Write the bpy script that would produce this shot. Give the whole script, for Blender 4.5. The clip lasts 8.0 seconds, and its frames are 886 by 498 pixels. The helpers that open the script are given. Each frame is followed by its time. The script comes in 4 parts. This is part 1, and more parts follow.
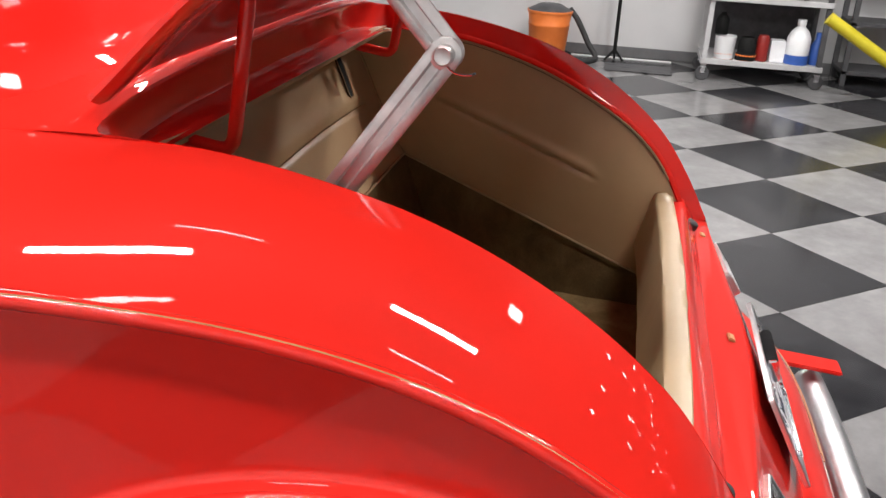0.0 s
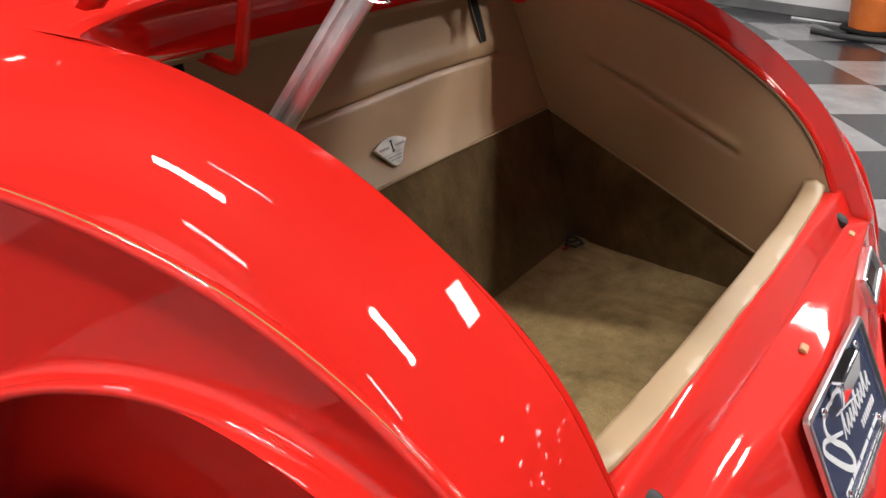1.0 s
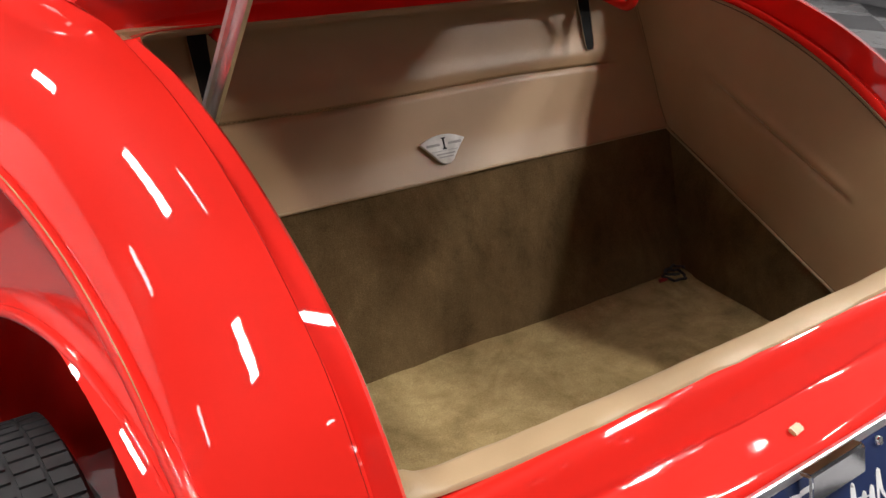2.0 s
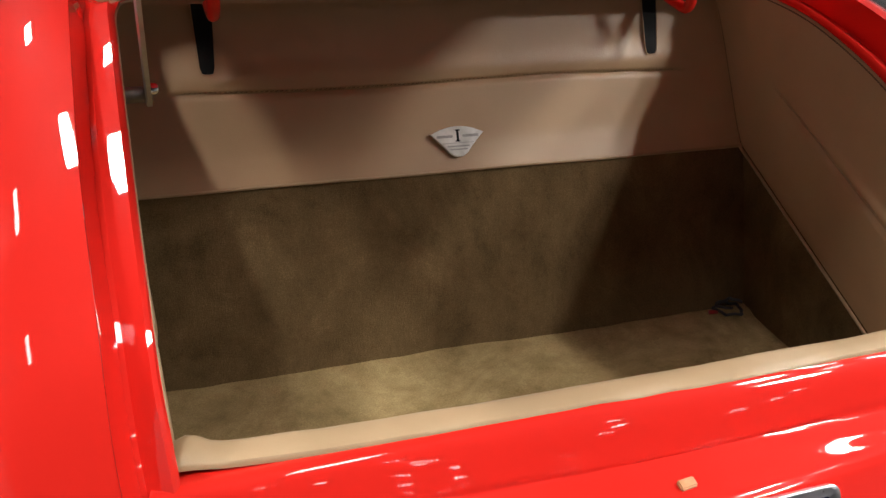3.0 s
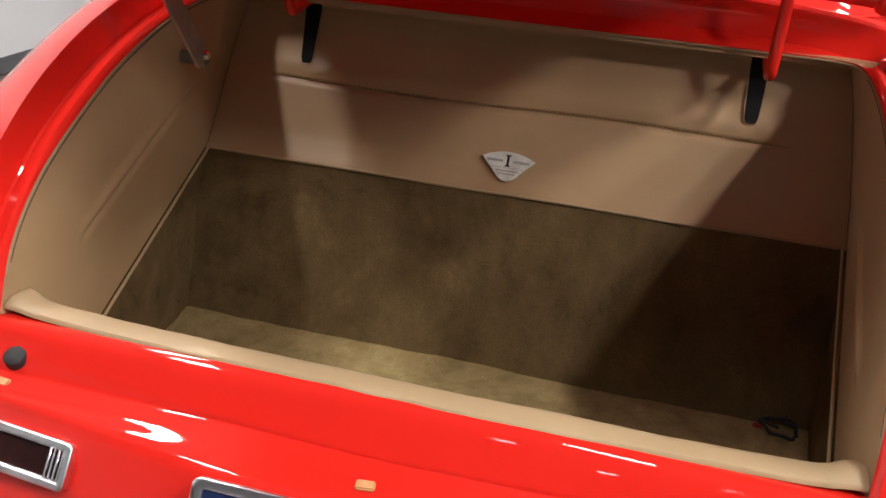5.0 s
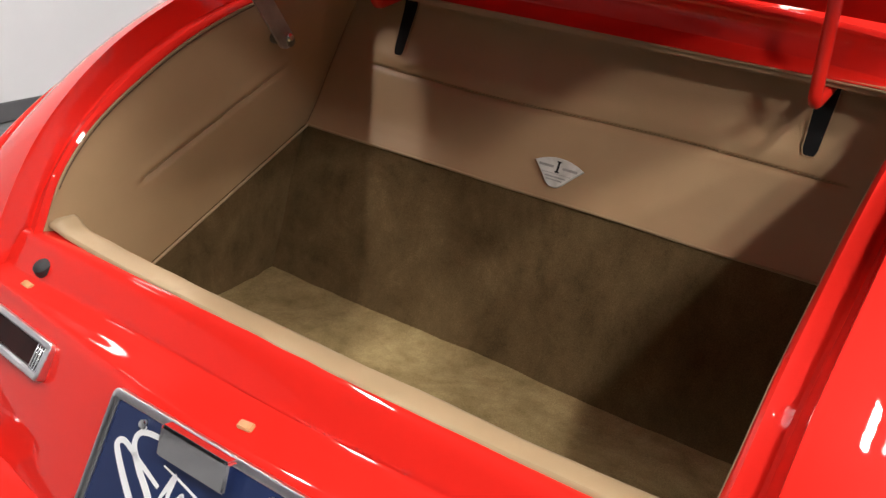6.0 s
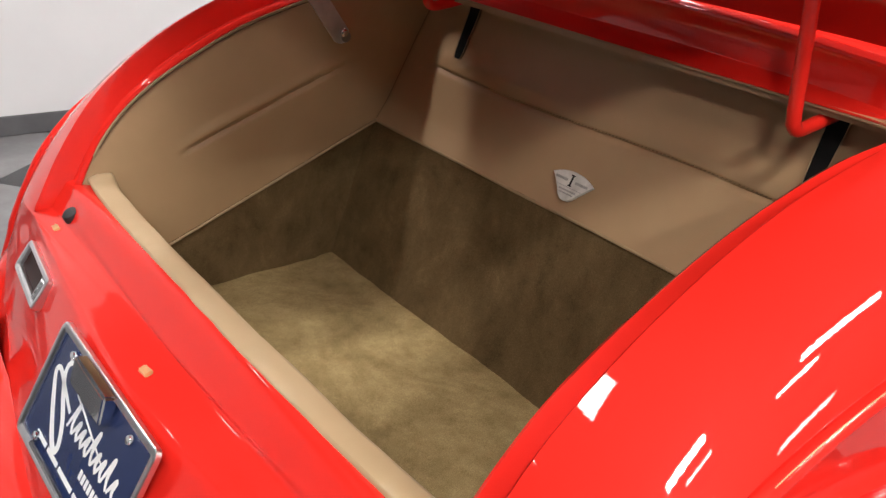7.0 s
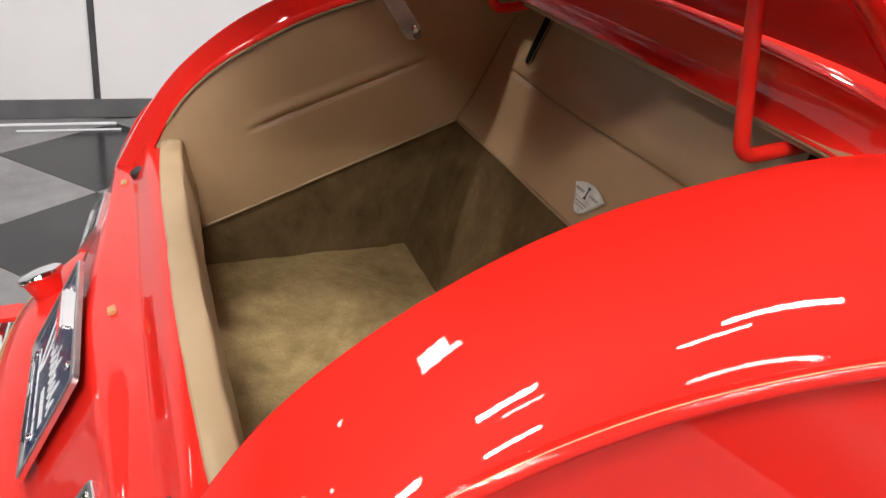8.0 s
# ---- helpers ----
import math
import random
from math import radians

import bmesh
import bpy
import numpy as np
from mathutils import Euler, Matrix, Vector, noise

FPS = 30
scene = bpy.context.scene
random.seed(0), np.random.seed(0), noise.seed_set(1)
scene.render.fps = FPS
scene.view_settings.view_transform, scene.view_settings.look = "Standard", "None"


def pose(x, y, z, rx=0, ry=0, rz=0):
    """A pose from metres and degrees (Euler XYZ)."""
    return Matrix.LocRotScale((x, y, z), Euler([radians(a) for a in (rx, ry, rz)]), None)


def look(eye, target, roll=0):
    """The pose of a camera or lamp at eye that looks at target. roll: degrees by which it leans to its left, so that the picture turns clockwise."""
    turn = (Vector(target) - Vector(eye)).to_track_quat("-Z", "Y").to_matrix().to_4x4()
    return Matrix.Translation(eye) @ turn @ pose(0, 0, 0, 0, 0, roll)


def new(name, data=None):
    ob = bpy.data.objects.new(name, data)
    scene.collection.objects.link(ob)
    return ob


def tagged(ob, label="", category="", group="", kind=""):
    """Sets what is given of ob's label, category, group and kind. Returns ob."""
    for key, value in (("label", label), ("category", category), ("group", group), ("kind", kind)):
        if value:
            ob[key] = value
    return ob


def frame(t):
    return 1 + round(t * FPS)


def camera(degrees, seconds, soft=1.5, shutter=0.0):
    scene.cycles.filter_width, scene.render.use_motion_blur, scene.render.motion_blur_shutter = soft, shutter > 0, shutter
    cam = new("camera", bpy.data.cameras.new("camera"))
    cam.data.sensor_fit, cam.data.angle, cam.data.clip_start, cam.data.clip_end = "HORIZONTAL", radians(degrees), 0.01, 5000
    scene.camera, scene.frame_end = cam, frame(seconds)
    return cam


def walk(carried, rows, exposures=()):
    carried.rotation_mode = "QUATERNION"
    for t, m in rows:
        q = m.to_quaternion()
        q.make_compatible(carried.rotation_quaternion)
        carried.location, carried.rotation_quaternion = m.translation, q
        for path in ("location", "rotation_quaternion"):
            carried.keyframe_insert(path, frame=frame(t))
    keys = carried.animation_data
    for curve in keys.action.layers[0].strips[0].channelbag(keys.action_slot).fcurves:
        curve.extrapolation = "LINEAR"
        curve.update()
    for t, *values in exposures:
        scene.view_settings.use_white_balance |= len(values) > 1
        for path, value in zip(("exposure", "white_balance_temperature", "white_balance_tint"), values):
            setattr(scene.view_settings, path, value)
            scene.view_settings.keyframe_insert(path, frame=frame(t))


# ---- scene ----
cam = camera(51.7, 8.0)
PATH = [
    (0, (-1.302, -0.44, 1.417), (0.516, -0.093, 0.659), 3.0),
    (0.5, (-1.209, -0.628, 1.385), (0.491, 0.037, 0.568), 2.7),
    (1, (-1.13, -0.779, 1.399), (0.406, 0.168, 0.538), 2.9),
    (1.5, (-0.994, -0.931, 1.4), (0.338, 0.282, 0.532), 3.0),
    (3, (-0.487, -1.216, 1.387), (0.151, 0.454, 0.492), 3.1),
    (3.5, (-0.307, -1.273, 1.385), (0.078, 0.485, 0.512), 3.1),
    (4, (-0.144, -1.315, 1.387), (0.004, 0.496, 0.553), 3.9),
    (4.5, (0.03, -1.342, 1.382), (-0.079, 0.476, 0.554), 4.1),
    (5, (0.228, -1.336, 1.383), (-0.192, 0.434, 0.552), 4.4),
    (6.5, (0.774, -1.088, 1.387), (-0.46, 0.247, 0.552), 4.9),
    (7, (0.912, -0.942, 1.386), (-0.51, 0.191, 0.554), 4.9),
    (7.5, (1.021, -0.781, 1.388), (-0.555, 0.121, 0.551), 4.9),
    (8, (1.107, -0.607, 1.394), (-0.591, 0.026, 0.547), 5.1),
]
walk(cam, [(t, look(eye, target, roll)) for t, eye, target, roll in PATH])

# ---- light ----
scene.view_settings.exposure = 0.0
world = bpy.data.worlds.new("showroom_air")
scene.world = world
world.use_nodes = True
world.node_tree.nodes["Background"].inputs[0].default_value = (0.9, 0.95, 1.0, 1)
world.node_tree.nodes["Background"].inputs[1].default_value = 0.01

ROOM_X0, ROOM_X1, ROOM_Y0, ROOM_Y1, ROOM_Z = -3.32, 7.0, -24.0, 6.5, 3.5
LIGHT_POWER = 53.0
# small square fittings in staggered pairs towards the far south end
DOWNLIGHTS = [(x + .55 * (row % 3), y - .35 * k) for row, y in enumerate((-3.4, -4.7, -6.1, -7.6, -9.2, -10.9, -12.7, -14.6, -16.6, -18.7, -20.9))
              for k, x in enumerate((-1.9, -.35, .85, 2.4, 3.7, 5.3)) if (row > 1 and k) or k in (1, 2, 3 + row)]
DOWNLIGHTS += [(x + .14 * k, y - .25 * k) for k, y in enumerate((-5.2, -5.5, -6.5, -6.8)) for x in (1.25, 2.75, 4.25)]
# east-west place, north-south place, strength, length, width
STRIPS = [(-1.50, -1.46, 0.80, 0.66, 0.15), (-3.02, -1.50, 0.02, 0.52, 0.08), (0.22, -1.92, 0.22, 0.50, 0.36), (2.12, -1.42, 1.18, 0.62, 0.14), (2.46, -1.26, 0.04, 0.40, 0.06),
          (3.50, -1.38, 1.50, 0.66, 0.15), (2.75, -2.75, 1.50, 0.50, 0.26), (5.20, -1.00, 0.95, 0.75, 0.20),
          (-1.68, 0.66, 1.05, 0.76, 0.15), (-3.08, 0.55, 0.04, 0.68, 0.13), (-1.08, 0.20, 0.01, 0.55, 0.02), (2.50, 0.66, 0.60, 0.84, 0.13), (2.82, 0.22, 0.3, 0.58, 0.08), (4.60, 0.85, 0.2, 1.00, 0.22),
          (-2.0, 3.3, 0.6, 0.80, 0.22), (0.2, 3.3, 1.2, 0.80, 0.22), (2.6, 3.3, 0.9, 0.80, 0.22), (5.0, 3.3, 0.2, 0.80, 0.22)]


# ---- materials ----
def material(name):
    m = bpy.data.materials.new(name)
    m.use_nodes = True
    return m, m.node_tree, m.node_tree.nodes["Principled BSDF"]


def link(tree, a, b):
    tree.links.new(a, b)


def texture(tree, kind, scale, detail=4.0, rough=0.55, stretch=(1, 1, 1)):
    coord = tree.nodes.new("ShaderNodeTexCoord")
    mapping = tree.nodes.new("ShaderNodeMapping")
    mapping.inputs["Scale"].default_value = stretch
    link(tree, coord.outputs["Object"], mapping.inputs["Vector"])
    tex = tree.nodes.new(kind)
    tex.inputs["Scale"].default_value = scale
    if kind == "ShaderNodeTexNoise":
        tex.inputs["Detail"].default_value = detail
        tex.inputs["Roughness"].default_value = rough
    link(tree, mapping.outputs[0], tex.inputs["Vector"])
    return tex


def ramp(tree, source, stops):
    node = tree.nodes.new("ShaderNodeValToRGB")
    el = node.color_ramp.elements
    while len(el) < len(stops):
        el.new(0.5)
    for e, (p, c) in zip(el, stops):
        e.position, e.color = p, (*c, 1)
    link(tree, source, node.inputs[0])
    return node.outputs[0]


def bump(tree, bsdf, source, strength, distance, before=None):
    node = tree.nodes.new("ShaderNodeBump")
    node.inputs["Strength"].default_value = strength
    node.inputs["Distance"].default_value = distance
    link(tree, source, node.inputs["Height"])
    if before:
        link(tree, before.outputs[0], node.inputs["Normal"])
    link(tree, node.outputs[0], bsdf.inputs["Normal"])
    return node


def value_ramp(tree, source, a, b):
    node = tree.nodes.new("ShaderNodeMapRange")
    node.inputs["To Min"].default_value, node.inputs["To Max"].default_value = a, b
    link(tree, source, node.inputs["Value"])
    return node.outputs[0]


def noisy(name, dark, light, scale, rough=(0.4, 0.6), bump_scale=0, bump_strength=0.2, bump_distance=0.001, metal=0.0, stretch=(1, 1, 1), low=0.3, high=0.7):
    m, tree, b = material(name)
    n = texture(tree, "ShaderNodeTexNoise", scale, 6.0, stretch=stretch)
    link(tree, ramp(tree, n.outputs["Fac"], [(low, dark), (high, light)]), b.inputs["Base Color"])
    link(tree, value_ramp(tree, n.outputs["Fac"], *rough), b.inputs["Roughness"])
    b.inputs["Metallic"].default_value = metal
    if bump_scale:
        n2 = texture(tree, "ShaderNodeTexNoise", bump_scale, 3.0)
        bump(tree, b, n2.outputs["Fac"], bump_strength, bump_distance)
    return m


def make_paint():
    m, tree, b = material("red_car_paint")
    n = texture(tree, "ShaderNodeTexNoise", 3.0, 3.0)
    link(tree, ramp(tree, n.outputs["Fac"], [(0.3, (0.70, 0.018, 0.011)), (0.7, (0.76, 0.022, 0.014))]), b.inputs["Base Color"])
    b.inputs["Roughness"].default_value = 0.5
    b.inputs["Specular IOR Level"].default_value = 0.05
    b.inputs["Coat Weight"].default_value = 1.0
    b.inputs["Coat Roughness"].default_value = 0.025
    peel = texture(tree, "ShaderNodeTexNoise", 160.0, 2.0)
    node = tree.nodes.new("ShaderNodeBump")
    node.inputs["Strength"].default_value, node.inputs["Distance"].default_value = 0.05, 0.0004
    link(tree, peel.outputs["Fac"], node.inputs["Height"])
    link(tree, node.outputs[0], b.inputs["Coat Normal"])
    return m


def make_carpet(name, stops):
    m, tree, b = material(name)
    big = texture(tree, "ShaderNodeTexNoise", 6.0, 6.0, 0.62)
    big.inputs["Distortion"].default_value = 1.6
    nap = texture(tree, "ShaderNodeTexNoise", 22.0, 6.0, 0.68, (1.0, 1.0, 0.6))
    fine = texture(tree, "ShaderNodeTexNoise", 620.0, 2.0)

    def blend(x, y, amount):
        mix = tree.nodes.new("ShaderNodeMix")
        mix.data_type = "FLOAT"
        mix.inputs[0].default_value = amount
        link(tree, x, mix.inputs[2])
        link(tree, y, mix.inputs[3])
        return mix.outputs[0]
    both = blend(blend(big.outputs["Fac"], nap.outputs["Fac"], 0.45), fine.outputs["Fac"], 0.32)
    link(tree, ramp(tree, both, stops), b.inputs["Base Color"])
    b.inputs["Roughness"].default_value = 0.95
    b.inputs["Specular IOR Level"].default_value = 0.05
    first = tree.nodes.new("ShaderNodeBump")
    first.inputs["Strength"].default_value, first.inputs["Distance"].default_value = 0.4, 0.005
    link(tree, nap.outputs["Fac"], first.inputs["Height"])
    bump(tree, b, fine.outputs["Fac"], 0.5, 0.002, first)
    return m


def make_vinyl(name, dark, light, rough=(0.36, 0.52)):
    m, tree, b = material(name)
    big = texture(tree, "ShaderNodeTexNoise", 6.0, 4.0)
    link(tree, ramp(tree, big.outputs["Fac"], [(0.3, dark), (0.7, light)]), b.inputs["Base Color"])
    link(tree, value_ramp(tree, big.outputs["Fac"], *rough), b.inputs["Roughness"])
    grain = texture(tree, "ShaderNodeTexVoronoi", 520.0)
    first = tree.nodes.new("ShaderNodeBump")
    first.inputs["Strength"].default_value, first.inputs["Distance"].default_value = 0.25, 0.006
    link(tree, big.outputs["Fac"], first.inputs["Height"])
    bump(tree, b, grain.outputs["Distance"], 0.18, 0.0006, first)
    return m


def make_tile(name, a, b_, c):
    m, tree, b = material(name)
    info = tree.nodes.new("ShaderNodeObjectInfo")
    coord = tree.nodes.new("ShaderNodeTexCoord")
    shift = tree.nodes.new("ShaderNodeVectorMath")
    shift.operation = "MULTIPLY_ADD"
    link(tree, info.outputs["Random"], shift.inputs[0])
    shift.inputs[1].default_value = (37, 11, 5)
    link(tree, coord.outputs["Object"], shift.inputs[2])
    n = tree.nodes.new("ShaderNodeTexNoise")
    n.inputs["Scale"].default_value, n.inputs["Detail"].default_value = 5.0, 8.0
    n.inputs["Roughness"].default_value = 0.7
    link(tree, shift.outputs[0], n.inputs["Vector"])
    link(tree, ramp(tree, n.outputs["Fac"], [(0.3, a), (0.55, b_), (0.8, c)]), b.inputs["Base Color"])
    link(tree, value_ramp(tree, n.outputs["Fac"], 0.10, 0.30), b.inputs["Roughness"])
    b.inputs["Specular IOR Level"].default_value = 0.35
    b.inputs["Coat Weight"].default_value = 0.08
    b.inputs["Coat Roughness"].default_value = 0.08
    return m


PAINT = make_paint()
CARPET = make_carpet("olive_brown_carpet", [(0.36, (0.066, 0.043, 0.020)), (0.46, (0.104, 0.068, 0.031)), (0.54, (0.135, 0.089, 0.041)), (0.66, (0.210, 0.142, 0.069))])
# same carpet in a lighter colour, standing in for stronger light on the floor
LIT_CARPET = make_carpet("lit_olive_carpet", [(0.36, (0.150, 0.105, 0.047)), (0.46, (0.245, 0.176, 0.080)), (0.54, (0.320, 0.236, 0.110)), (0.65, (0.440, 0.335, 0.168))])
VINYL = make_vinyl("tan_vinyl", (0.365, 0.236, 0.125), (0.425, 0.279, 0.151))
SILL_VINYL = make_vinyl("light_tan_vinyl", (0.385, 0.275, 0.155), (0.45, 0.325, 0.190), (0.36, 0.50))
THREAD = noisy("brown_thread", (0.22, 0.145, 0.075), (0.29, 0.195, 0.10), 60, (0.6, 0.8))
PIPING = noisy("tan_piping", (0.32, 0.22, 0.12), (0.40, 0.28, 0.155), 20, (0.5, 0.7))
CHROME = noisy("chrome", (0.80, 0.80, 0.82), (0.90, 0.90, 0.92), 8, (0.04, 0.10), metal=1.0)
STEEL = noisy("brushed_zinc", (0.50, 0.48, 0.48), (0.72, 0.70, 0.70), 30, (0.28, 0.42), 200, 0.1, 0.0005, metal=0.85)
DULL_STEEL = noisy("dull_steel", (0.16, 0.15, 0.14), (0.30, 0.28, 0.26), 25, (0.35, 0.55), metal=0.8)
BLACK = noisy("black_void", (0.006, 0.006, 0.006), (0.012, 0.012, 0.012), 12, (0.6, 0.8))
RUBBER = noisy("black_rubber", (0.012, 0.012, 0.013), (0.03, 0.03, 0.032), 30, (0.55, 0.8), 180, 0.3, 0.001)
GOLD = noisy("gold_pinstripe", (0.34, 0.18, 0.07), (0.45, 0.26, 0.11), 15, (0.35, 0.5))
AMBER = noisy("amber_plastic", (0.50, 0.21, 0.075), (0.66, 0.36, 0.16), 60, (0.25, 0.5))
NAVY = noisy("navy_plate_face", (0.012, 0.022, 0.075), (0.018, 0.032, 0.100), 8, (0.15, 0.3))
WHITE_INK = noisy("white_ink", (0.78, 0.78, 0.80), (0.86, 0.86, 0.86), 20, (0.3, 0.5))
BADGE = noisy("worn_silver_badge", (0.52, 0.51, 0.46), (0.78, 0.77, 0.72), 45, (0.3, 0.55))
BADGE_GREY = noisy("grey_badge_print", (0.28, 0.28, 0.26), (0.40, 0.40, 0.37), 60, (0.4, 0.6))
WALL_WHITE = noisy("white_wall_paint", (0.76, 0.76, 0.77), (0.82, 0.82, 0.83), 1.5, (0.5, 0.7), 60, 0.08, 0.002)
WALL_PALE = noisy("pale_grey_wall_paint", (0.50, 0.50, 0.51), (0.56, 0.56, 0.57), 1.5, (0.5, 0.7), 60, 0.08, 0.002)
# for unseen walls only, dark so that they return little light
WALL_DARK = noisy("low_bounce_wall_paint", (0.05, 0.05, 0.055), (0.075, 0.075, 0.08), 1.5, (0.5, 0.7), 60, 0.08, 0.002)
GREY_BASE = noisy("grey_baseboard_rubber", (0.10, 0.10, 0.105), (0.145, 0.145, 0.15), 6, (0.35, 0.55))
CEILING = noisy("grey_ceiling_paint", (0.04, 0.04, 0.04), (0.06, 0.06, 0.06), 2, (0.7, 0.9))
TILE_DARK = make_tile("charcoal_vinyl_tile", (0.012, 0.012, 0.014), (0.021, 0.021, 0.024), (0.052, 0.052, 0.056))
TILE_LIGHT = make_tile("light_grey_vinyl_tile", (0.155, 0.152, 0.155), (0.20, 0.197, 0.201), (0.255, 0.252, 0.257))
GROUT = noisy("floor_screed", (0.10, 0.10, 0.10), (0.15, 0.15, 0.15), 8, (0.6, 0.8))
ORANGE = noisy("orange_plastic", (0.72, 0.17, 0.03), (0.82, 0.22, 0.05), 10, (0.35, 0.55))
GREY_PLASTIC = noisy("grey_plastic", (0.40, 0.40, 0.41), (0.50, 0.50, 0.51), 9, (0.4, 0.6))
DARK_METAL = noisy("dark_painted_metal", (0.05, 0.05, 0.055), (0.09, 0.09, 0.095), 14, (0.4, 0.6), metal=0.2)
WHITE_PLASTIC = noisy("white_plastic", (0.72, 0.73, 0.75), (0.80, 0.81, 0.83), 9, (0.3, 0.5))
BLUE_PLASTIC = noisy("blue_plastic", (0.03, 0.09, 0.36), (0.05, 0.13, 0.46), 12, (0.3, 0.5))
RED_PLASTIC = noisy("red_plastic", (0.20, 0.012, 0.010), (0.30, 0.02, 0.015), 12, (0.3, 0.5))
YELLOW = noisy("yellow_paint", (0.50, 0.42, 0.015), (0.60, 0.51, 0.03), 10, (0.4, 0.6))
LAMP_RED = noisy("dark_red_lens", (0.010, 0.004, 0.004), (0.03, 0.006, 0.005), 40, (0.35, 0.5))
SEAM = noisy("dark_brown_seam", (0.11, 0.075, 0.046), (0.15, 0.10, 0.06), 30, (0.8, 0.95))
SATIN = noisy("satin_chrome", (0.70, 0.70, 0.72), (0.82, 0.82, 0.84), 30, (0.24, 0.36), metal=1.0)
for _m in (BLACK, LAMP_RED):
    _m.node_tree.nodes["Principled BSDF"].inputs["Specular IOR Level"].default_value = 0.15

def glowing(name, strength):
    m, _, b = material(name)
    b.inputs["Base Color"].default_value = (0.9, 0.9, 0.9, 1)
    b.inputs["Emission Color"].default_value = (1.0, 0.97, 0.94, 1)
    b.inputs["Emission Strength"].default_value = strength
    return m


diffuser_material = glowing("lamp_diffuser", 14.0)
lens_material = glowing("downlight_lens", 28.0)


# ---- mesh helpers ----
def empty(name):
    return new(name, None)


def finish(ob, mat, parent, label, angle=40.0):
    ob.data.materials.append(mat)
    for p in ob.data.polygons:
        p.use_smooth = True
    ob.data.set_sharp_from_angle(angle=radians(angle))
    if parent:
        ob.parent = parent
    if label:
        ob["label"] = label
    return ob


def part(name, bm, mat, parent=None, label="", angle=40.0):
    bmesh.ops.recalc_face_normals(bm, faces=bm.faces)
    me = bpy.data.meshes.new(name)
    bm.to_mesh(me)
    bm.free()
    return finish(new(name, me), mat, parent, label, angle)


def sheet(rows, bm=None, close_u=False, close_v=False):
    """A skin over rows of points."""
    bm = bm or bmesh.new()
    vs = [[bm.verts.new(p) for p in r] for r in rows]
    n, k = len(rows), len(rows[0])
    for i in range(n if close_u else n - 1):
        for j in range(k if close_v else k - 1):
            a, b, c, d = vs[i][j], vs[(i + 1) % n][j], vs[(i + 1) % n][(j + 1) % k], vs[i][(j + 1) % k]
            if len({a, b, c, d}) == 4:
                bm.faces.new((a, b, c, d))
    return bm


def thicken(bm, depth, back=None):
    """Gives a skin a back side and edges; back: the way in which it grows."""
    bmesh.ops.recalc_face_normals(bm, faces=bm.faces)
    if back is not None:
        lean = sum((f.normal * f.calc_area() for f in bm.faces), Vector())
        if lean.dot(Vector(back)) > 0:
            bmesh.ops.reverse_faces(bm, faces=bm.faces)
        for v in bm.verts:
            v.normal_update()
        front = list(bm.verts)
        rim = [e for e in bm.edges if e.is_boundary]
        faces = list(bm.faces)
        twin = {v: bm.verts.new(v.co - v.normal * depth) for v in front}
        for f in faces:
            bm.faces.new([twin[v] for v in reversed(f.verts)])
        for e in rim:
            a, c = e.verts
            bm.faces.new((a, c, twin[c], twin[a]))
        return bm
    bmesh.ops.solidify(bm, geom=bm.faces[:], thickness=depth)
    return bm


def box(x0, x1, y0, y1, z0, z1, bevel=0.0, bm=None, segments=2):
    own = bmesh.new()
    bmesh.ops.create_cube(own, size=1.0, matrix=Matrix.LocRotScale(((x0 + x1) / 2, (y0 + y1) / 2, (z0 + z1) / 2), None, (x1 - x0, y1 - y0, z1 - z0)))
    if bevel:
        bmesh.ops.bevel(own, geom=own.edges[:], offset=bevel, segments=segments, affect="EDGES")
    return merge(own, bm)


def merge(own, bm, m=None):
    if m is not None:
        bmesh.ops.transform(own, matrix=m, verts=own.verts)
    if bm is None:
        return own
    me = bpy.data.meshes.new("joined")
    own.to_mesh(me)
    own.free()
    bm.from_mesh(me)
    bpy.data.meshes.remove(me)
    return bm


def lathe(profile, sides=24, m=None, bm=None):
    """Turns (radius, height) pairs round z."""
    own = bmesh.new()
    rows = []
    for r, h in profile:
        if r < 1e-6:
            rows.append([own.verts.new((0, 0, h))])
        else:
            rows.append([own.verts.new((r * math.cos(2 * math.pi * i / sides), r * math.sin(2 * math.pi * i / sides), h)) for i in range(sides)])
    for a, b in zip(rows, rows[1:]):
        for i in range(sides):
            q = [a[i % len(a)], a[(i + 1) % len(a)], b[(i + 1) % len(b)], b[i % len(b)]]
            q = list(dict.fromkeys(q))
            if len(q) > 2:
                own.faces.new(q)
    return merge(own, bm, m)


def tube(points, radius, sides=10, bm=None, caps=True):
    """A round rod along points; radius may be a list."""
    own = bmesh.new()
    pts = [Vector(p) for p in points]
    rad = radius if isinstance(radius, (list, tuple)) else [radius] * len(pts)
    up = None
    rows = []
    for i, p in enumerate(pts):
        d = (pts[min(i + 1, len(pts) - 1)] - pts[max(i - 1, 0)]).normalized()
        if up is None:
            up = d.orthogonal().normalized()
        up = (up - d * up.dot(d)).normalized()
        side = d.cross(up)
        rows.append([p + rad[i] * (math.cos(a) * up + math.sin(a) * side) for a in [2 * math.pi * k / sides for k in range(sides)]])
    sheet(rows, own, close_v=True)
    if caps:
        own.verts.ensure_lookup_table()
        own.faces.new(own.verts[:sides])
        own.faces.new(own.verts[-sides:])
    return merge(own, bm)


